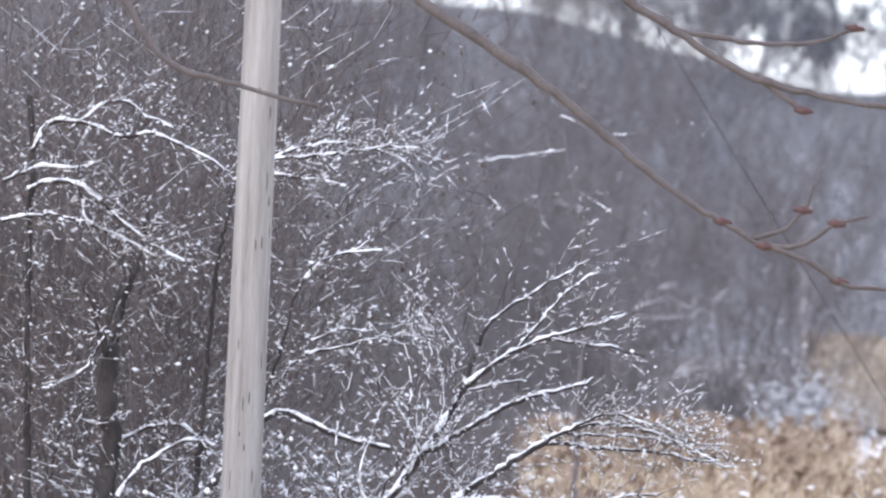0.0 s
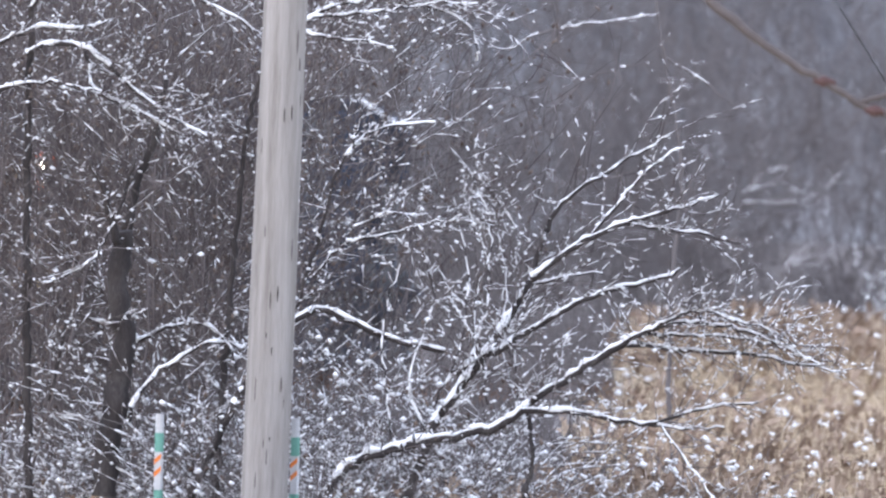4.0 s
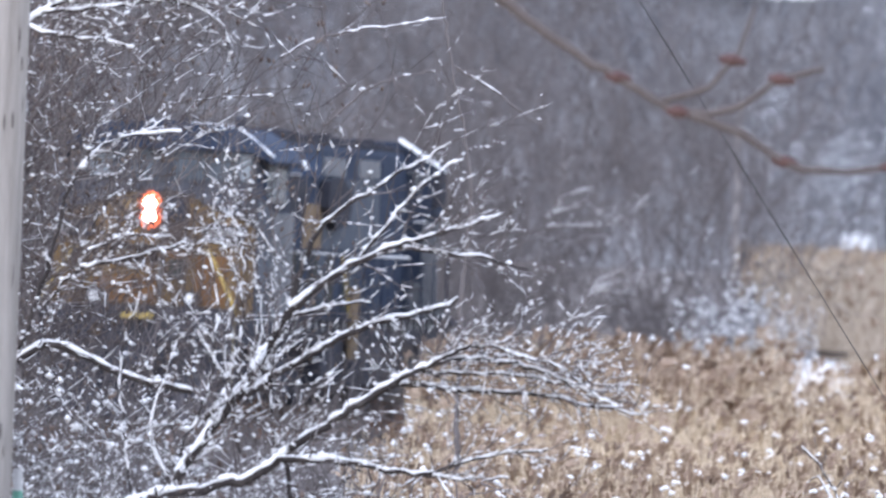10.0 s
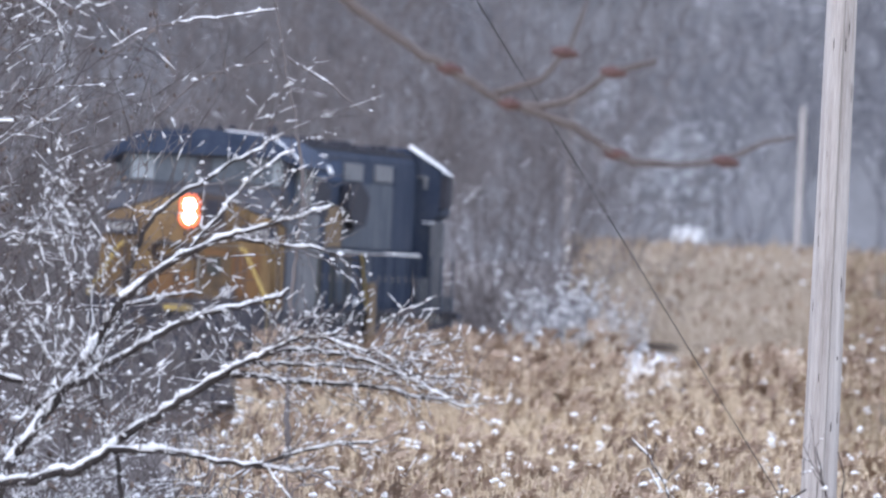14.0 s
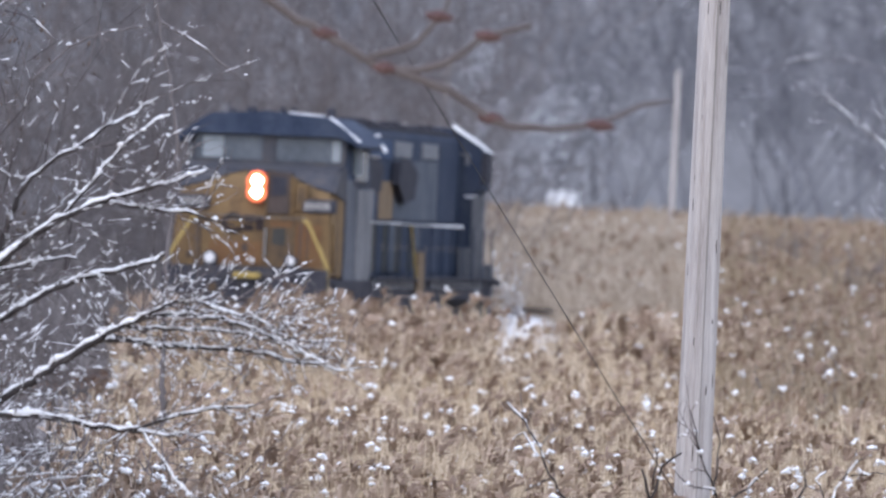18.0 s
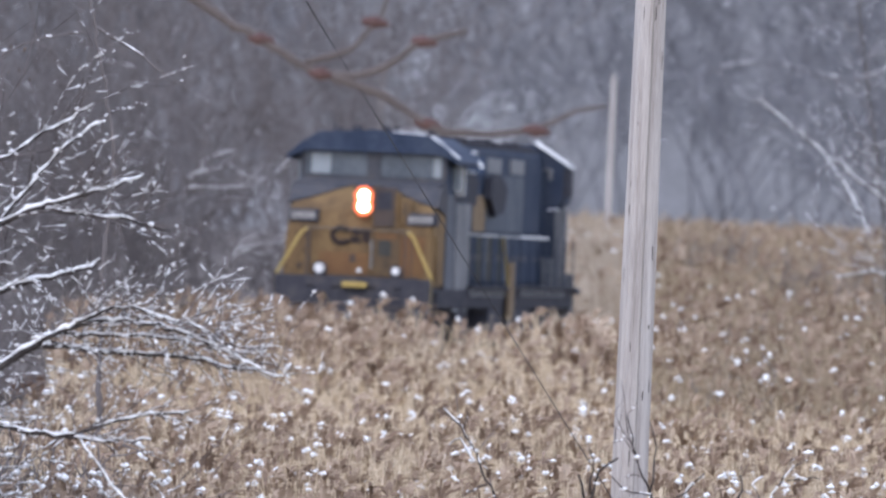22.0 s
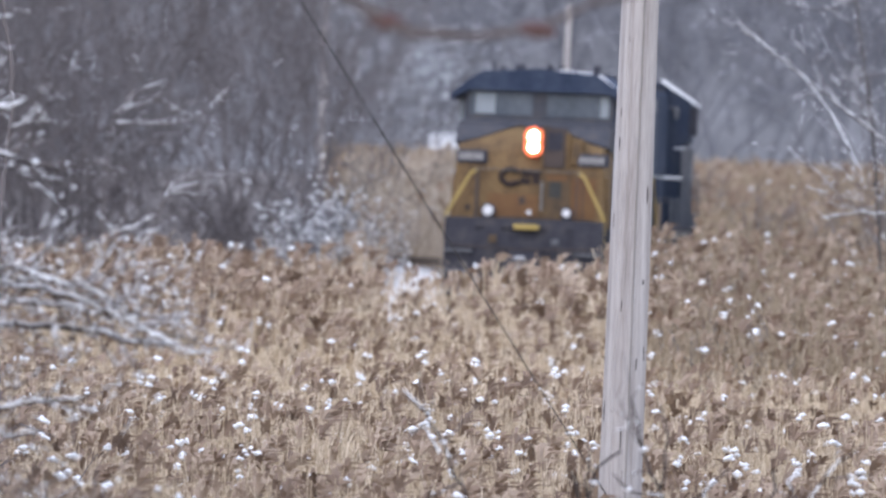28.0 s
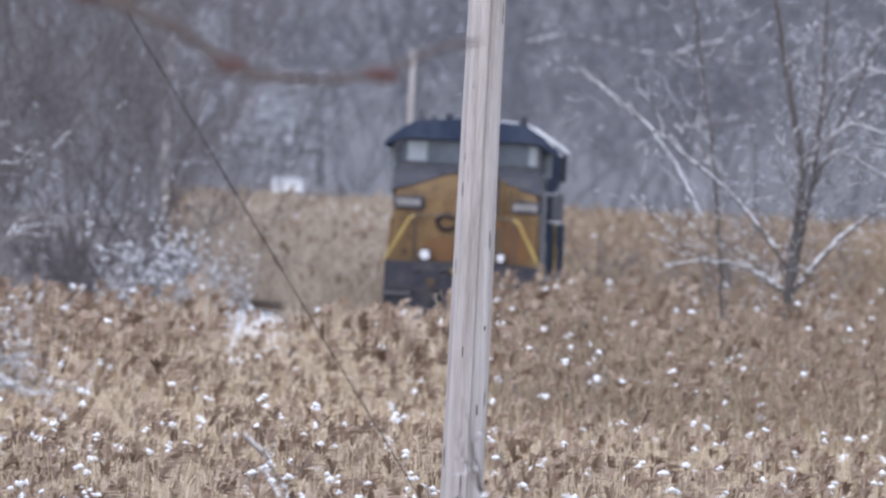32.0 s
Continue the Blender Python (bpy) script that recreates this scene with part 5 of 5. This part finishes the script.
def fan(n, a0, a1, y0, y1, k0, k1):
    """Spots spread by bearing (degrees to the right) and distance."""
    out = []
    for _ in range(n):
        y = rng.uniform(y0, y1)
        out.append((math.tan(radians(rng.uniform(a0, a1))) * y, y, rng.uniform(k0, k1), rng.uniform(0, 6.28)))
    return out


build_snow_tree("leaning_tree", 77.4, FALLEN, "leaning bare tree with snow along its forked limbs", 0.5, 3, "bark_dark")
build_snow_tree("fallen_limb", 77.2, LOW_LIMB, "low sprawling limb loaded with snow above the reeds", 0.45, 3, "bark_dark")
build_snow_tree("arched_sapling", 78.4, ARCH, "arched sapling bent under snow", 0.4, 3, "bark_dark")
build_snow_tree("thicket_tree", 78.6, LEFT_TREE + LEFT_TREE_TOP, "slender dark tree with snow-laden side branches in a thicket", 0.5, 4, "bark_dark", snow_thick=1.2)
build_snow_tree("thicket_tree", 78.9, DARK_TREE, "dark-trunked bare tree with low arching branches under snow", 0.5, 4, "bark_dark", snow_thick=1.2)
build_snow_tree("thicket_tree", 79.2, SIDE_BRANCH, "bare tree reaching out a level spray of snowy twigs", 0.5, 4, "bark_dark", snow_thick=1.2)
build_snow_tree("bare_tree", 185.0, RIGHT_TREE, "slender bare grey tree with thin snow lines", 1.3, 4, "bark_grey", 1.0, twig_mat="twig_grey", snow_thick=0.8)
build_overhang()

SLENDER = [
    ([(-2.8, 0.1), (-2.9, 3.34), (-2.84, 4.88), (-3.07, 6.11), (-3.34, 7.4)], 0.035, 0.012, 2),
    ([(-4.4, 5.5), (-3.98, 5.86), (-3.66, 6.02), (-3.19, 6.13)], 0.014, 0.008, 4),
    ([(-3.66, 5.99), (-3.52, 5.92), (-3.41, 5.8)], 0.01, 0.006, 3),
    ([(-3.1, 6.2), (-2.65, 5.95), (-2.41, 5.78), (-2.1, 5.56)], 0.016, 0.007, 4),
    ([(-4.9, 6.2), (-4.62, 6.39), (-4.15, 6.52), (-3.68, 6.6), (-3.2, 6.7)], 0.016, 0.008, 4),
    ([(-3.3, 7.1), (-2.52, 6.88), (-1.92, 7.03), (-1.28, 7.21)], 0.018, 0.008, 3),
]
FAR_ARCH = [
    ([(15.6, 2.4), (15.4, 6.5), (14.65, 9.3), (12.86, 8.99), (10.9, 9.35), (9.7, 9.3), (8.52, 8.87)], 0.08, 0.03, 0.8),
    ([(15.2, 7.5), (13.2, 7.0), (11.8, 6.2)], 0.07, 0.03, 0.6),
]
build_snow_tree("slender_tree", 112.0, SLENDER, "slender grey tree with a few snowy side branches", 0.5, 3, "twig_grey", 0.42, twig_mat="twig_grey", snow_thick=0.35)
build_snow_tree("arching_tree", 300.0, FAR_ARCH, "distant tree with a snow-dusted arching limb", 1.2, 3, "twig_hazed", 0.34, twig_mat="twig_hazed", snow_thick=0.5)

thicket = shrub_meshes("thicket_shrub", 6, 6.5, 0.022, 3, 6, ["twig_brown", "dead_leaf"], 0.25, stems=3, clump=0.34, rmin=0.0045, leafy=0.4, lump=0.02, run=(0.1, 0.4), girth=(0.15, 0.6))
plant(thicket, "thicket_shrub", fan(36, -6.0, -4.4, 80, 100, 0.8, 1.15) + fan(4, -4.3, -3.6, 84, 100, 0.5, 0.8) + fan(8, -5.2, -4.4, 81, 92, 0.8, 1.1), "dense bare brown shrub flecked with snow", "shrub", "roadside thicket")
low = shrub_meshes("low_brush", 5, 2.0, 0.009, 2, 6, ["twig_grey", "dead_leaf"], 0.8, stems=6, spread=0.9, leafy=0.1, lump=0.02, clump=0.45, run=(0.12, 0.38))
plant(low, "low_brush", fan(40, -5.4, -3.0, 79, 85, 1.0, 1.45) + fan(14, -3.9, -2.5, 75.5, 79, 0.8, 1.15) + fan(21, -4.0, -2.6, 78, 82, 1.1, 1.6) + fan(8, -2.4, -1.4, 79, 83, 0.8, 1.2) + fan(6, -1.7, -0.6, 76, 80, 0.8, 1.1), "low tangled brush full of snow", "shrub", "snowy brush")
wood = shrub_meshes("woodland_tree", 5, 13.0, 0.1, 4, 4, ["twig_grey", "leaf_grey"], 0.012, spread=0.65, rmin=0.014, leafy=0.06, lump=0.03)
plant(wood, "woodland_tree", fan(36, -6.5, -2.0, 226, 285, 0.8, 1.2) + fan(14, -2.0, -0.4, 226, 285, 0.55, 0.8) + fan(12, -0.5, 0.15, 236, 262, 0.4, 0.65), "tall bare grey woodland tree", "tree", "woods behind the track")
brush = shrub_meshes("woodland_brush", 5, 5.0, 0.02, 3, 5, ["twig_grey", "leaf_grey"], 0.05, stems=2, spread=0.9, rmin=0.012, leafy=0.1, lump=0.026, clump=0.3)
plant(brush, "woodland_brush", fan(54, -6.5, 0.05, 214, 240, 0.8, 1.4) + fan(14, -1.9, -0.7, 216, 238, 0.7, 1.2), "grey-brown bare undergrowth at the wood's edge", "shrub", "undergrowth")
under = shrub_meshes("undergrowth", 4, 2.4, 0.016, 2, 6, ["twig_grey", "leaf_grey"], 0.02, stems=6, spread=1.0, rmin=0.014, leafy=0.1, lump=0.02, clump=0.1)
plant(under, "scrub", fan(26, -4.2, -1.75, 92, 140, 0.6, 0.95) + fan(30, -4.4, -1.5, 150, 205, 0.7, 1.1) + fan(36, 1.5, 4.5, 150, 203, 0.45, 0.75) + fan(30, 1.3, 4.5, 222, 320, 0.6, 1.0), "grey-brown scrub standing among reeds", "shrub", "scrub in the reeds")
plant(under, "undergrowth", fan(48, -5.5, -0.1, 216, 232, 0.8, 1.3), "dark tangled undergrowth below the bare trees", "shrub", "undergrowth")
frost = shrub_meshes("frosted_bush", 3, 1.7, 0.012, 2, 6, ["twig_hazed", "dead_leaf"], 0.85, stems=12, spread=0.45, rmin=0.006, lump=0.028, clump=0.9)
plant(frost, "frosted_bush", [(-0.15, 212.5, 1.15, 4.0), (0.15, 212, 1.3, 0.3), (0.45, 211.6, 1.3, 5.0), (0.7, 212.5, 1.05, 2.0)], "small bush white with frost", "shrub", "frosted bushes")
plant(frost, "snowy_tuft", [(-4.62, 73.0, 0.95, 0.8), (-4.3, 73.3, 0.8, 2.6), (-5.95, 73.1, 0.85, 4.4)], "low tuft of weeds buried in snow beside the pole", "shrub", "snowy tufts")
# Twigs take the haze colour; only the snow pieces are frost.
far = shrub_meshes("distant_tree", 6, 18.0, 0.2, 3, 5, ["twig_hazed", "leaf_grey"], 0.12, spread=0.7, rmin=0.05, lump=0.1, clump=0.2)
plant(far, "distant_tree", fan(52, -2.8, -0.2, 690, 885, 0.5, 0.85) + fan(84, 0.7, 4.8, 660, 900, 0.6, 1.0) + fan(26, -0.25, 0.75, 660, 860, 0.25, 0.42) + fan(46, 0.9, 4.8, 460, 640, 0.45, 0.75), "distant bare tree with frost flecks and haze-grey twigs", "tree", "far woods")
ridge = shrub_meshes("ridge_tree", 5, 9.0, 0.14, 3, 5, ["twig_hazed", "dead_leaf"], 0.0, spread=0.8, rmin=0.08)
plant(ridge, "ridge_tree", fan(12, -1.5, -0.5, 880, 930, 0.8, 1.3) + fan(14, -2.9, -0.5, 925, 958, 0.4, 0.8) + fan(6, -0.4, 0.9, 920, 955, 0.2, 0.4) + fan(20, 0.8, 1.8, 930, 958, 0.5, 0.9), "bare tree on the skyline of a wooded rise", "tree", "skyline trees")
FROST_LOW = [
    ([(-3.1, 1.3), (-3.03, 2.7), (-2.82, 3.61), (-2.44, 4.01), (-1.89, 4.0)], 0.03, 0.012, 5),
    ([(-2.83, 3.66), (-2.38, 3.83), (-1.93, 3.77)], 0.016, 0.008, 8),
    ([(-2.97, 3.45), (-2.58, 3.67), (-2.17, 3.62)], 0.016, 0.008, 8),
]
FROST_HIGH = [
    ([(-3.95, 1.3), (-3.93, 2.66), (-3.87, 4.56), (-3.65, 5.18), (-3.16, 5.55), (-2.67, 5.64)], 0.03, 0.006, 3),
    ([(-3.69, 5.12), (-3.05, 5.28), (-2.34, 5.08), (-1.76, 5.61)], 0.01, 0.005, 6),
    ([(-3.73, 4.87), (-2.83, 4.91), (-2.14, 5.04)], 0.016, 0.008, 5),
    ([(-3.6, 5.23), (-3.37, 5.74), (-3.49, 6.08)], 0.014, 0.008, 4),
]
for limbs in (FROST_LOW, FROST_HIGH):
    build_snow_tree("arching_shrub", 206.0, limbs, "arching shrub whitened with frost at the wood's edge", 0.5, 3, "twig_grey", 0.6, "frosted bushes", "twig_grey", 0.8)
frosted = shrub_meshes("frosted_tree", 3, 9.0, 0.1, 3, 5, ["twig_hazed", "leaf_grey"], 0.75, spread=0.9, rmin=0.03, lump=0.12, clump=0.35)
plant(frosted, "frosted_tree", fan(13, 0.0, 0.75, 560, 690, 0.6, 1.0), "distant small tree white with frost", "tree", "frosted trees")
REED_SHRUBS = []
REED_SHRUBS.append([([(1.1, 0.0), (1.0, 1.4), (1.03, 2.02), (0.87, 2.36), (0.67, 2.74), (0.52, 2.88)], 0.02, 0.006, 2), ([(0.76, 2.5), (0.65, 2.65), (0.58, 2.6)], 0.007, 0.004, 1), ([(0.67, 2.74), (0.7, 2.87)], 0.006, 0.003, 1), ([(0.87, 2.33), (0.68, 2.23)], 0.007, 0.004, 1)])
REED_SHRUBS.append([([(1.66, 0.0), (1.64, 1.77), (1.62, 2.05), (1.66, 2.28), (1.72, 2.46), (1.85, 2.57)], 0.026, 0.009, 2), ([(1.63, 2.19), (1.55, 2.44)], 0.014, 0.007, 1), ([(1.66, 2.28), (1.68, 2.47), (1.63, 2.63)], 0.009, 0.004, 1), ([(1.63, 2.1), (1.52, 2.09)], 0.014, 0.008, 0)])
REED_SHRUBS.append([([(2.3, 0.0), (2.2, 1.8), (2.15, 2.07), (2.12, 2.3), (2.02, 2.53), (1.91, 2.88)], 0.02, 0.005, 2), ([(2.14, 2.12), (2.25, 2.22), (2.38, 2.33), (2.52, 2.48)], 0.012, 0.005, 2), ([(2.11, 2.33), (2.15, 2.57), (2.09, 2.85)], 0.009, 0.004, 1), ([(2.25, 2.22), (2.42, 2.14)], 0.008, 0.004, 1), ([(2.12, 2.3), (1.91, 2.32), (1.81, 2.43)], 0.008, 0.004, 1)])
REED_SHRUBS.append([([(2.8, 0.0), (2.73, 1.82), (2.74, 2.18), (2.8, 2.36), (2.78, 2.48)], 0.012, 0.008, 1), ([(2.98, 0.0), (2.97, 1.83), (2.98, 2.13), (3.06, 2.4), (3.21, 2.59)], 0.013, 0.005, 2), ([(2.98, 2.13), (2.91, 2.4), (2.97, 2.46)], 0.007, 0.004, 1), ([(3.12, 2.46), (3.38, 2.48)], 0.007, 0.004, 1)])
for limbs in REED_SHRUBS:
    build_snow_tree("reed_shrub", 81.0, limbs, "thin dark shrub with snow in its forks among reeds", 0.3, 2, "bark_dark", 0.45, "shrubs in the reeds")


# ---- reeds ----
def reeds(name, spots, h0, h1, snow_share, label, size=1.0, leaves=3, thin=1.0, plume=0.6, double=True, straw="reed_straw", tuft="reed_plume"):
    """Reeds or tall dead grass: a stem, drooping leaves, a brown seed plume, here and there a cap of snow."""
    x, y = spots
    n = len(x)
    z = ground_z(x, y)
    h = rng.uniform(h0, h1, n) * (1 + 0.12 * np.sin(x * 1.3 + y * 0.4))
    lean = rng.normal(0, 0.1, (n, 2))
    a = np.stack([x, y, z - 0.05], 1)
    b = a + np.stack([lean[:, 0] * h, lean[:, 1] * h, h], 1)
    s = Soup()
    tubes(s, a, b, 0.007 * thin, 0.004 * thin, 0, 3)
    for _ in range(leaves):
        at = rng.uniform(0.35, 0.95, n)[:, None]
        p = a + (b - a) * at
        ang = rng.uniform(0, 6.28, n)
        out = np.stack([np.cos(ang), np.sin(ang), 0 * ang], 1)
        side = np.stack([-np.sin(ang), np.cos(ang), 0 * ang], 1)
        ln = rng.uniform(0.2, 0.42, n)[:, None] * size
        w = rng.uniform(0.002, 0.0045, n)[:, None] * size * thin
        q = p + out * ln * 0.5 + np.array([0, 0, 1.0]) * ln * rng.uniform(0.3, 0.9, (n, 1))
        r = q + out * ln * 0.5 - np.array([0, 0, 1.0]) * ln * rng.uniform(0.0, 0.5, (n, 1))
        v = np.stack([p - side * w, p + side * w, q - side * w, q + side * w, r], 1)
        f = np.array([(0, 1, 3), (0, 3, 2), (2, 3, 4)])[None] + (np.arange(n) * 5)[:, None, None]
        s.add(v, f, 0)
    # feathery seed plumes, each a nodding tuft of narrow blades blown to one side
    k = rng.random(n) < plume
    pl = b[k]
    nk = k.sum()
    sz = rng.uniform(0.7, 1.35, (nk, 1)) * size
    wind = np.stack([rng.normal(0.4, 0.35, nk), rng.normal(0, 0.3, nk)], 1)
    blades = 14 if double else 9
    verts = [pl - (pl - a[k]) / h[k][:, None] * sz * 0.06]
    for _ in range(blades):
        root = verts[0] + (pl - a[k]) / h[k][:, None] * sz * rng.uniform(-0.04, 0.07, (nk, 1))
        ln = sz * rng.uniform(0.07, 0.17, (nk, 1))
        go = np.concatenate([wind + rng.normal(0, 0.38, (nk, 2)), rng.uniform(0.5, 1.4, (nk, 1))], 1)
        mid, tip = root + go * ln * 0.55, root + go * [[1.15, 1.15, 0.55]] * ln
        ang = rng.uniform(-0.6, 0.6, nk)
        side = np.stack([np.cos(ang), np.sin(ang), -0.5 * np.sign(go[:, 0])], 1) * sz * rng.uniform(0.008, 0.02, (nk, 1)) * thin**0.5
        verts += [mid - side, mid + side, tip]
    f = np.array([t for q in range(blades) for t in ((0, 3 * q + 2, 3 * q + 1), (3 * q + 1, 3 * q + 2, 3 * q + 3))])
    s.add(np.stack(verts, 1), f[None] + (np.arange(nk) * (3 * blades + 1))[:, None, None], 1)
    k = rng.random(n) < snow_share
    for _ in range(3):
        lumps(s, b[k] + [0.03, -0.04, 0.07] + rng.normal(0, 0.02, (k.sum(), 3)), rng.uniform(0.016, 0.042, (k.sum(), 1)) * [[1.2, 1.0, 0.85]] * size, 2, 0.4)
    tagged(s.link(name, [straw, tuft, "snow"]), label, "reeds", kind="stuff")


def spots(n, a0, a1, y0, y1):
    y = np.sqrt(rng.uniform(y0**2, y1**2, n))
    return np.tan(np.radians(rng.uniform(a0, a1, n))) * y, y


def off_track(p, gap):
    """Leaves the track and its bank free."""
    c = curve_points(track_line(), 2.0)
    x, y = p
    keep = np.abs(x - np.interp(y, c[:, 1], c[:, 0])) > gap
    keep &= ~((np.abs(x - 0.0076 * y) < 0.6) & (y > 191) & (y < 221))
    return x[keep], y[keep]


reeds("marsh_grass", spots(3500, -6.3, 4.5, 70, 84), 0.6, 1.1, 0.05, "matted tan marsh grass with brown tufts and flecks of snow", 0.9, 4, 1.0, 0.5, True, "reed_gold", "plume_gold")
reeds("marsh_grass", spots(2600, -6.3, -1.2, 67, 73.3), 0.75, 1.75, 0.01, "tall golden marsh grass with drooping brown tufts", 1.4, 4, 0.4, 0.4, True, "reed_gold", "plume_gold")
reeds("marsh_grass", spots(4200, -3.6, -0.9, 78, 92), 1.1, 1.8, 0.075, "dull pinkish marsh grass with snow caught in it beneath a leaning tree", 0.95, 4, 1.0, 0.35, True, "reed_rose")
reeds("reed_bed", spots(21000, -1.95, 4.4, 84, 128), 1.3, 1.8, 0.036, "dense tan reed bed with brown plumes capped with snow", 0.9, 3, 0.95, 0.27, True)
reeds("reed_bed", off_track(spots(12000, -1.7, 4.2, 128, 205), 2.0), 0.95, 1.5, 0.04, "tall tan reeds with brown plumes along the track", 1.1, 3, 1.4, 0.33, False)
# This bed takes the shaded copy of the straw colour.
reeds("reed_bed", off_track(spots(5000, 1.5, 4.2, 148, 204), 2.6), 1.5, 2.1, 0.03, "taller dull brown reeds at the foot of a bare tree", 1.0, 4, 1.6, 0.4, False, "reed_darkened")
reeds("reed_bed", off_track(spots(1300, -1.7, 0.1, 150, 178), 2.6), 1.45, 2.0, 0.03, "tall pinkish-tan reeds with full plumes beside the track", 1.15, 3, 1.4, 0.7, True)
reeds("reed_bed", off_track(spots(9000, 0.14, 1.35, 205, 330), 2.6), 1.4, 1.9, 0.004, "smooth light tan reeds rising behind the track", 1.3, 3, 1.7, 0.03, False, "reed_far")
reeds("reed_bed", off_track(spots(420, -1.6, 0.25, 158, 178), 2.6), 1.6, 2.05, 0.03, "tall pinkish-tan reeds with full plumes in front of the track", 1.25, 3, 1.4, 0.75, True)
reeds("reed_bed", off_track(spots(330, 0.75, 1.75, 158, 178), 2.6), 1.6, 2.1, 0.03, "tall pinkish-tan reeds with full plumes in front of the track", 1.25, 3, 1.4, 0.75, True)
reeds("reed_bed", off_track(spots(5600, 1.3, 4.4, 205, 330), 2.6), 1.4, 1.9, 0.012, "dull brown reeds rising behind the track", 1.3, 3, 2.6, 0.25, False, "reed_darkened")
reeds("reed_bed", spots(6000, 0.0, 4.6, 330, 450), 0.75, 1.15, 0.01, "far reeds running to the foot of the woods", 1.8, 3, 5.0, 0.35, False, "reed_darkened")


# ---- small distant things ----
def build_shed():
    shed = thing("shed", pose(6.9, 640, float(ground_z(6.9, 640))), "small white shed at the edge of the distant woods", "shed")
    bm = bmesh.new()
    box(bm, (-0.95, 0, -0.1), (0.95, 1.8, 1.32), 0.02)
    part("wall", bm, "shed_white", shed)
    bm = bmesh.new()
    prism(bm, [(-1.02, 1.32), (1.02, 1.32), (1.0, 1.4), (0, 1.48), (-1.0, 1.4)], -0.1, 1.9, "y")
    part("roof", bm, "snow", shed, "low roof under snow")


def build_far_pole(x, y, h):
    pole = thing("distant_pole", pose(x, y, float(ground_z(x, y))), "distant pale line-side pole", "utility pole", "line-side poles")
    bm = bmesh.new()
    rod(bm, (0, 0, -0.3), (0, 0, h), 0.1, 0.075, 12)
    part("shaft", bm, "pole_wood_pale", pole)
    bm = bmesh.new()
    rod(bm, (0, 0, h), (0, 0, h + 0.12), 0.08, 0.03, 12)
    part("cap", bm, "pole_wood", pole)


def build_bank():
    """A dark timber beam on a snowy bank behind the rails."""
    z = float(ground_z(1.7, 219))
    beam = thing("timber_beam", pose(1.7, 219, z + 0.97, 0, 0, -2), "dark old timber beam lying on a snowy bank", "beam")
    bm = bmesh.new()
    box(bm, (-0.7, -1.2, -0.03), (1.2, -0.95, 0.13), 0.015)
    part("timber", bm, "tie_wood", beam)
    bank = thing("snow_bank", pose(1.7, 219, z), "small bright bank of lying snow", "snow bank")
    s = Soup()
    g = np.random.default_rng(3)
    u, v = np.meshgrid(np.linspace(-0.85, 0.75, 26), np.linspace(-1.6, 1.2, 26), indexing="ij")
    hgt = (0.95 - 0.1 * u) * np.clip(1 - np.abs(u / 0.8) ** 8, 0, 1) * np.clip(1 - (np.abs(v + 0.2) / 1.4) ** 8, 0, 1)
    hgt += g.normal(0, 0.06, u.shape) * (v < -1.0)
    p = np.stack([u, v, hgt - 0.04], -1)
    i = (np.arange(25)[:, None] * 26 + np.arange(25)[None]).ravel()
    s.add(p, np.concatenate([np.stack([i, i + 27, i + 1], 1), np.stack([i, i + 26, i + 27], 1)]))
    s.link("snow", ["snow"], bank)


build_shed()
build_far_pole(6.9, 330, 6.2)
build_far_pole(-0.2, 330, 6.2)
build_bank()
plant(ridge, "ridge_tree", fan(40, -0.9, 0.5, 915, 950, 0.6, 1.15), "bare tree on the skyline of a wooded rise", "tree", "skyline trees")


# ---- what moves ----
def motions():
    walk(LOCO, [(t, pose(x, y, z, 0, 0, -90 - w)) for t, x, y, z, w in TRAIN])


motions()
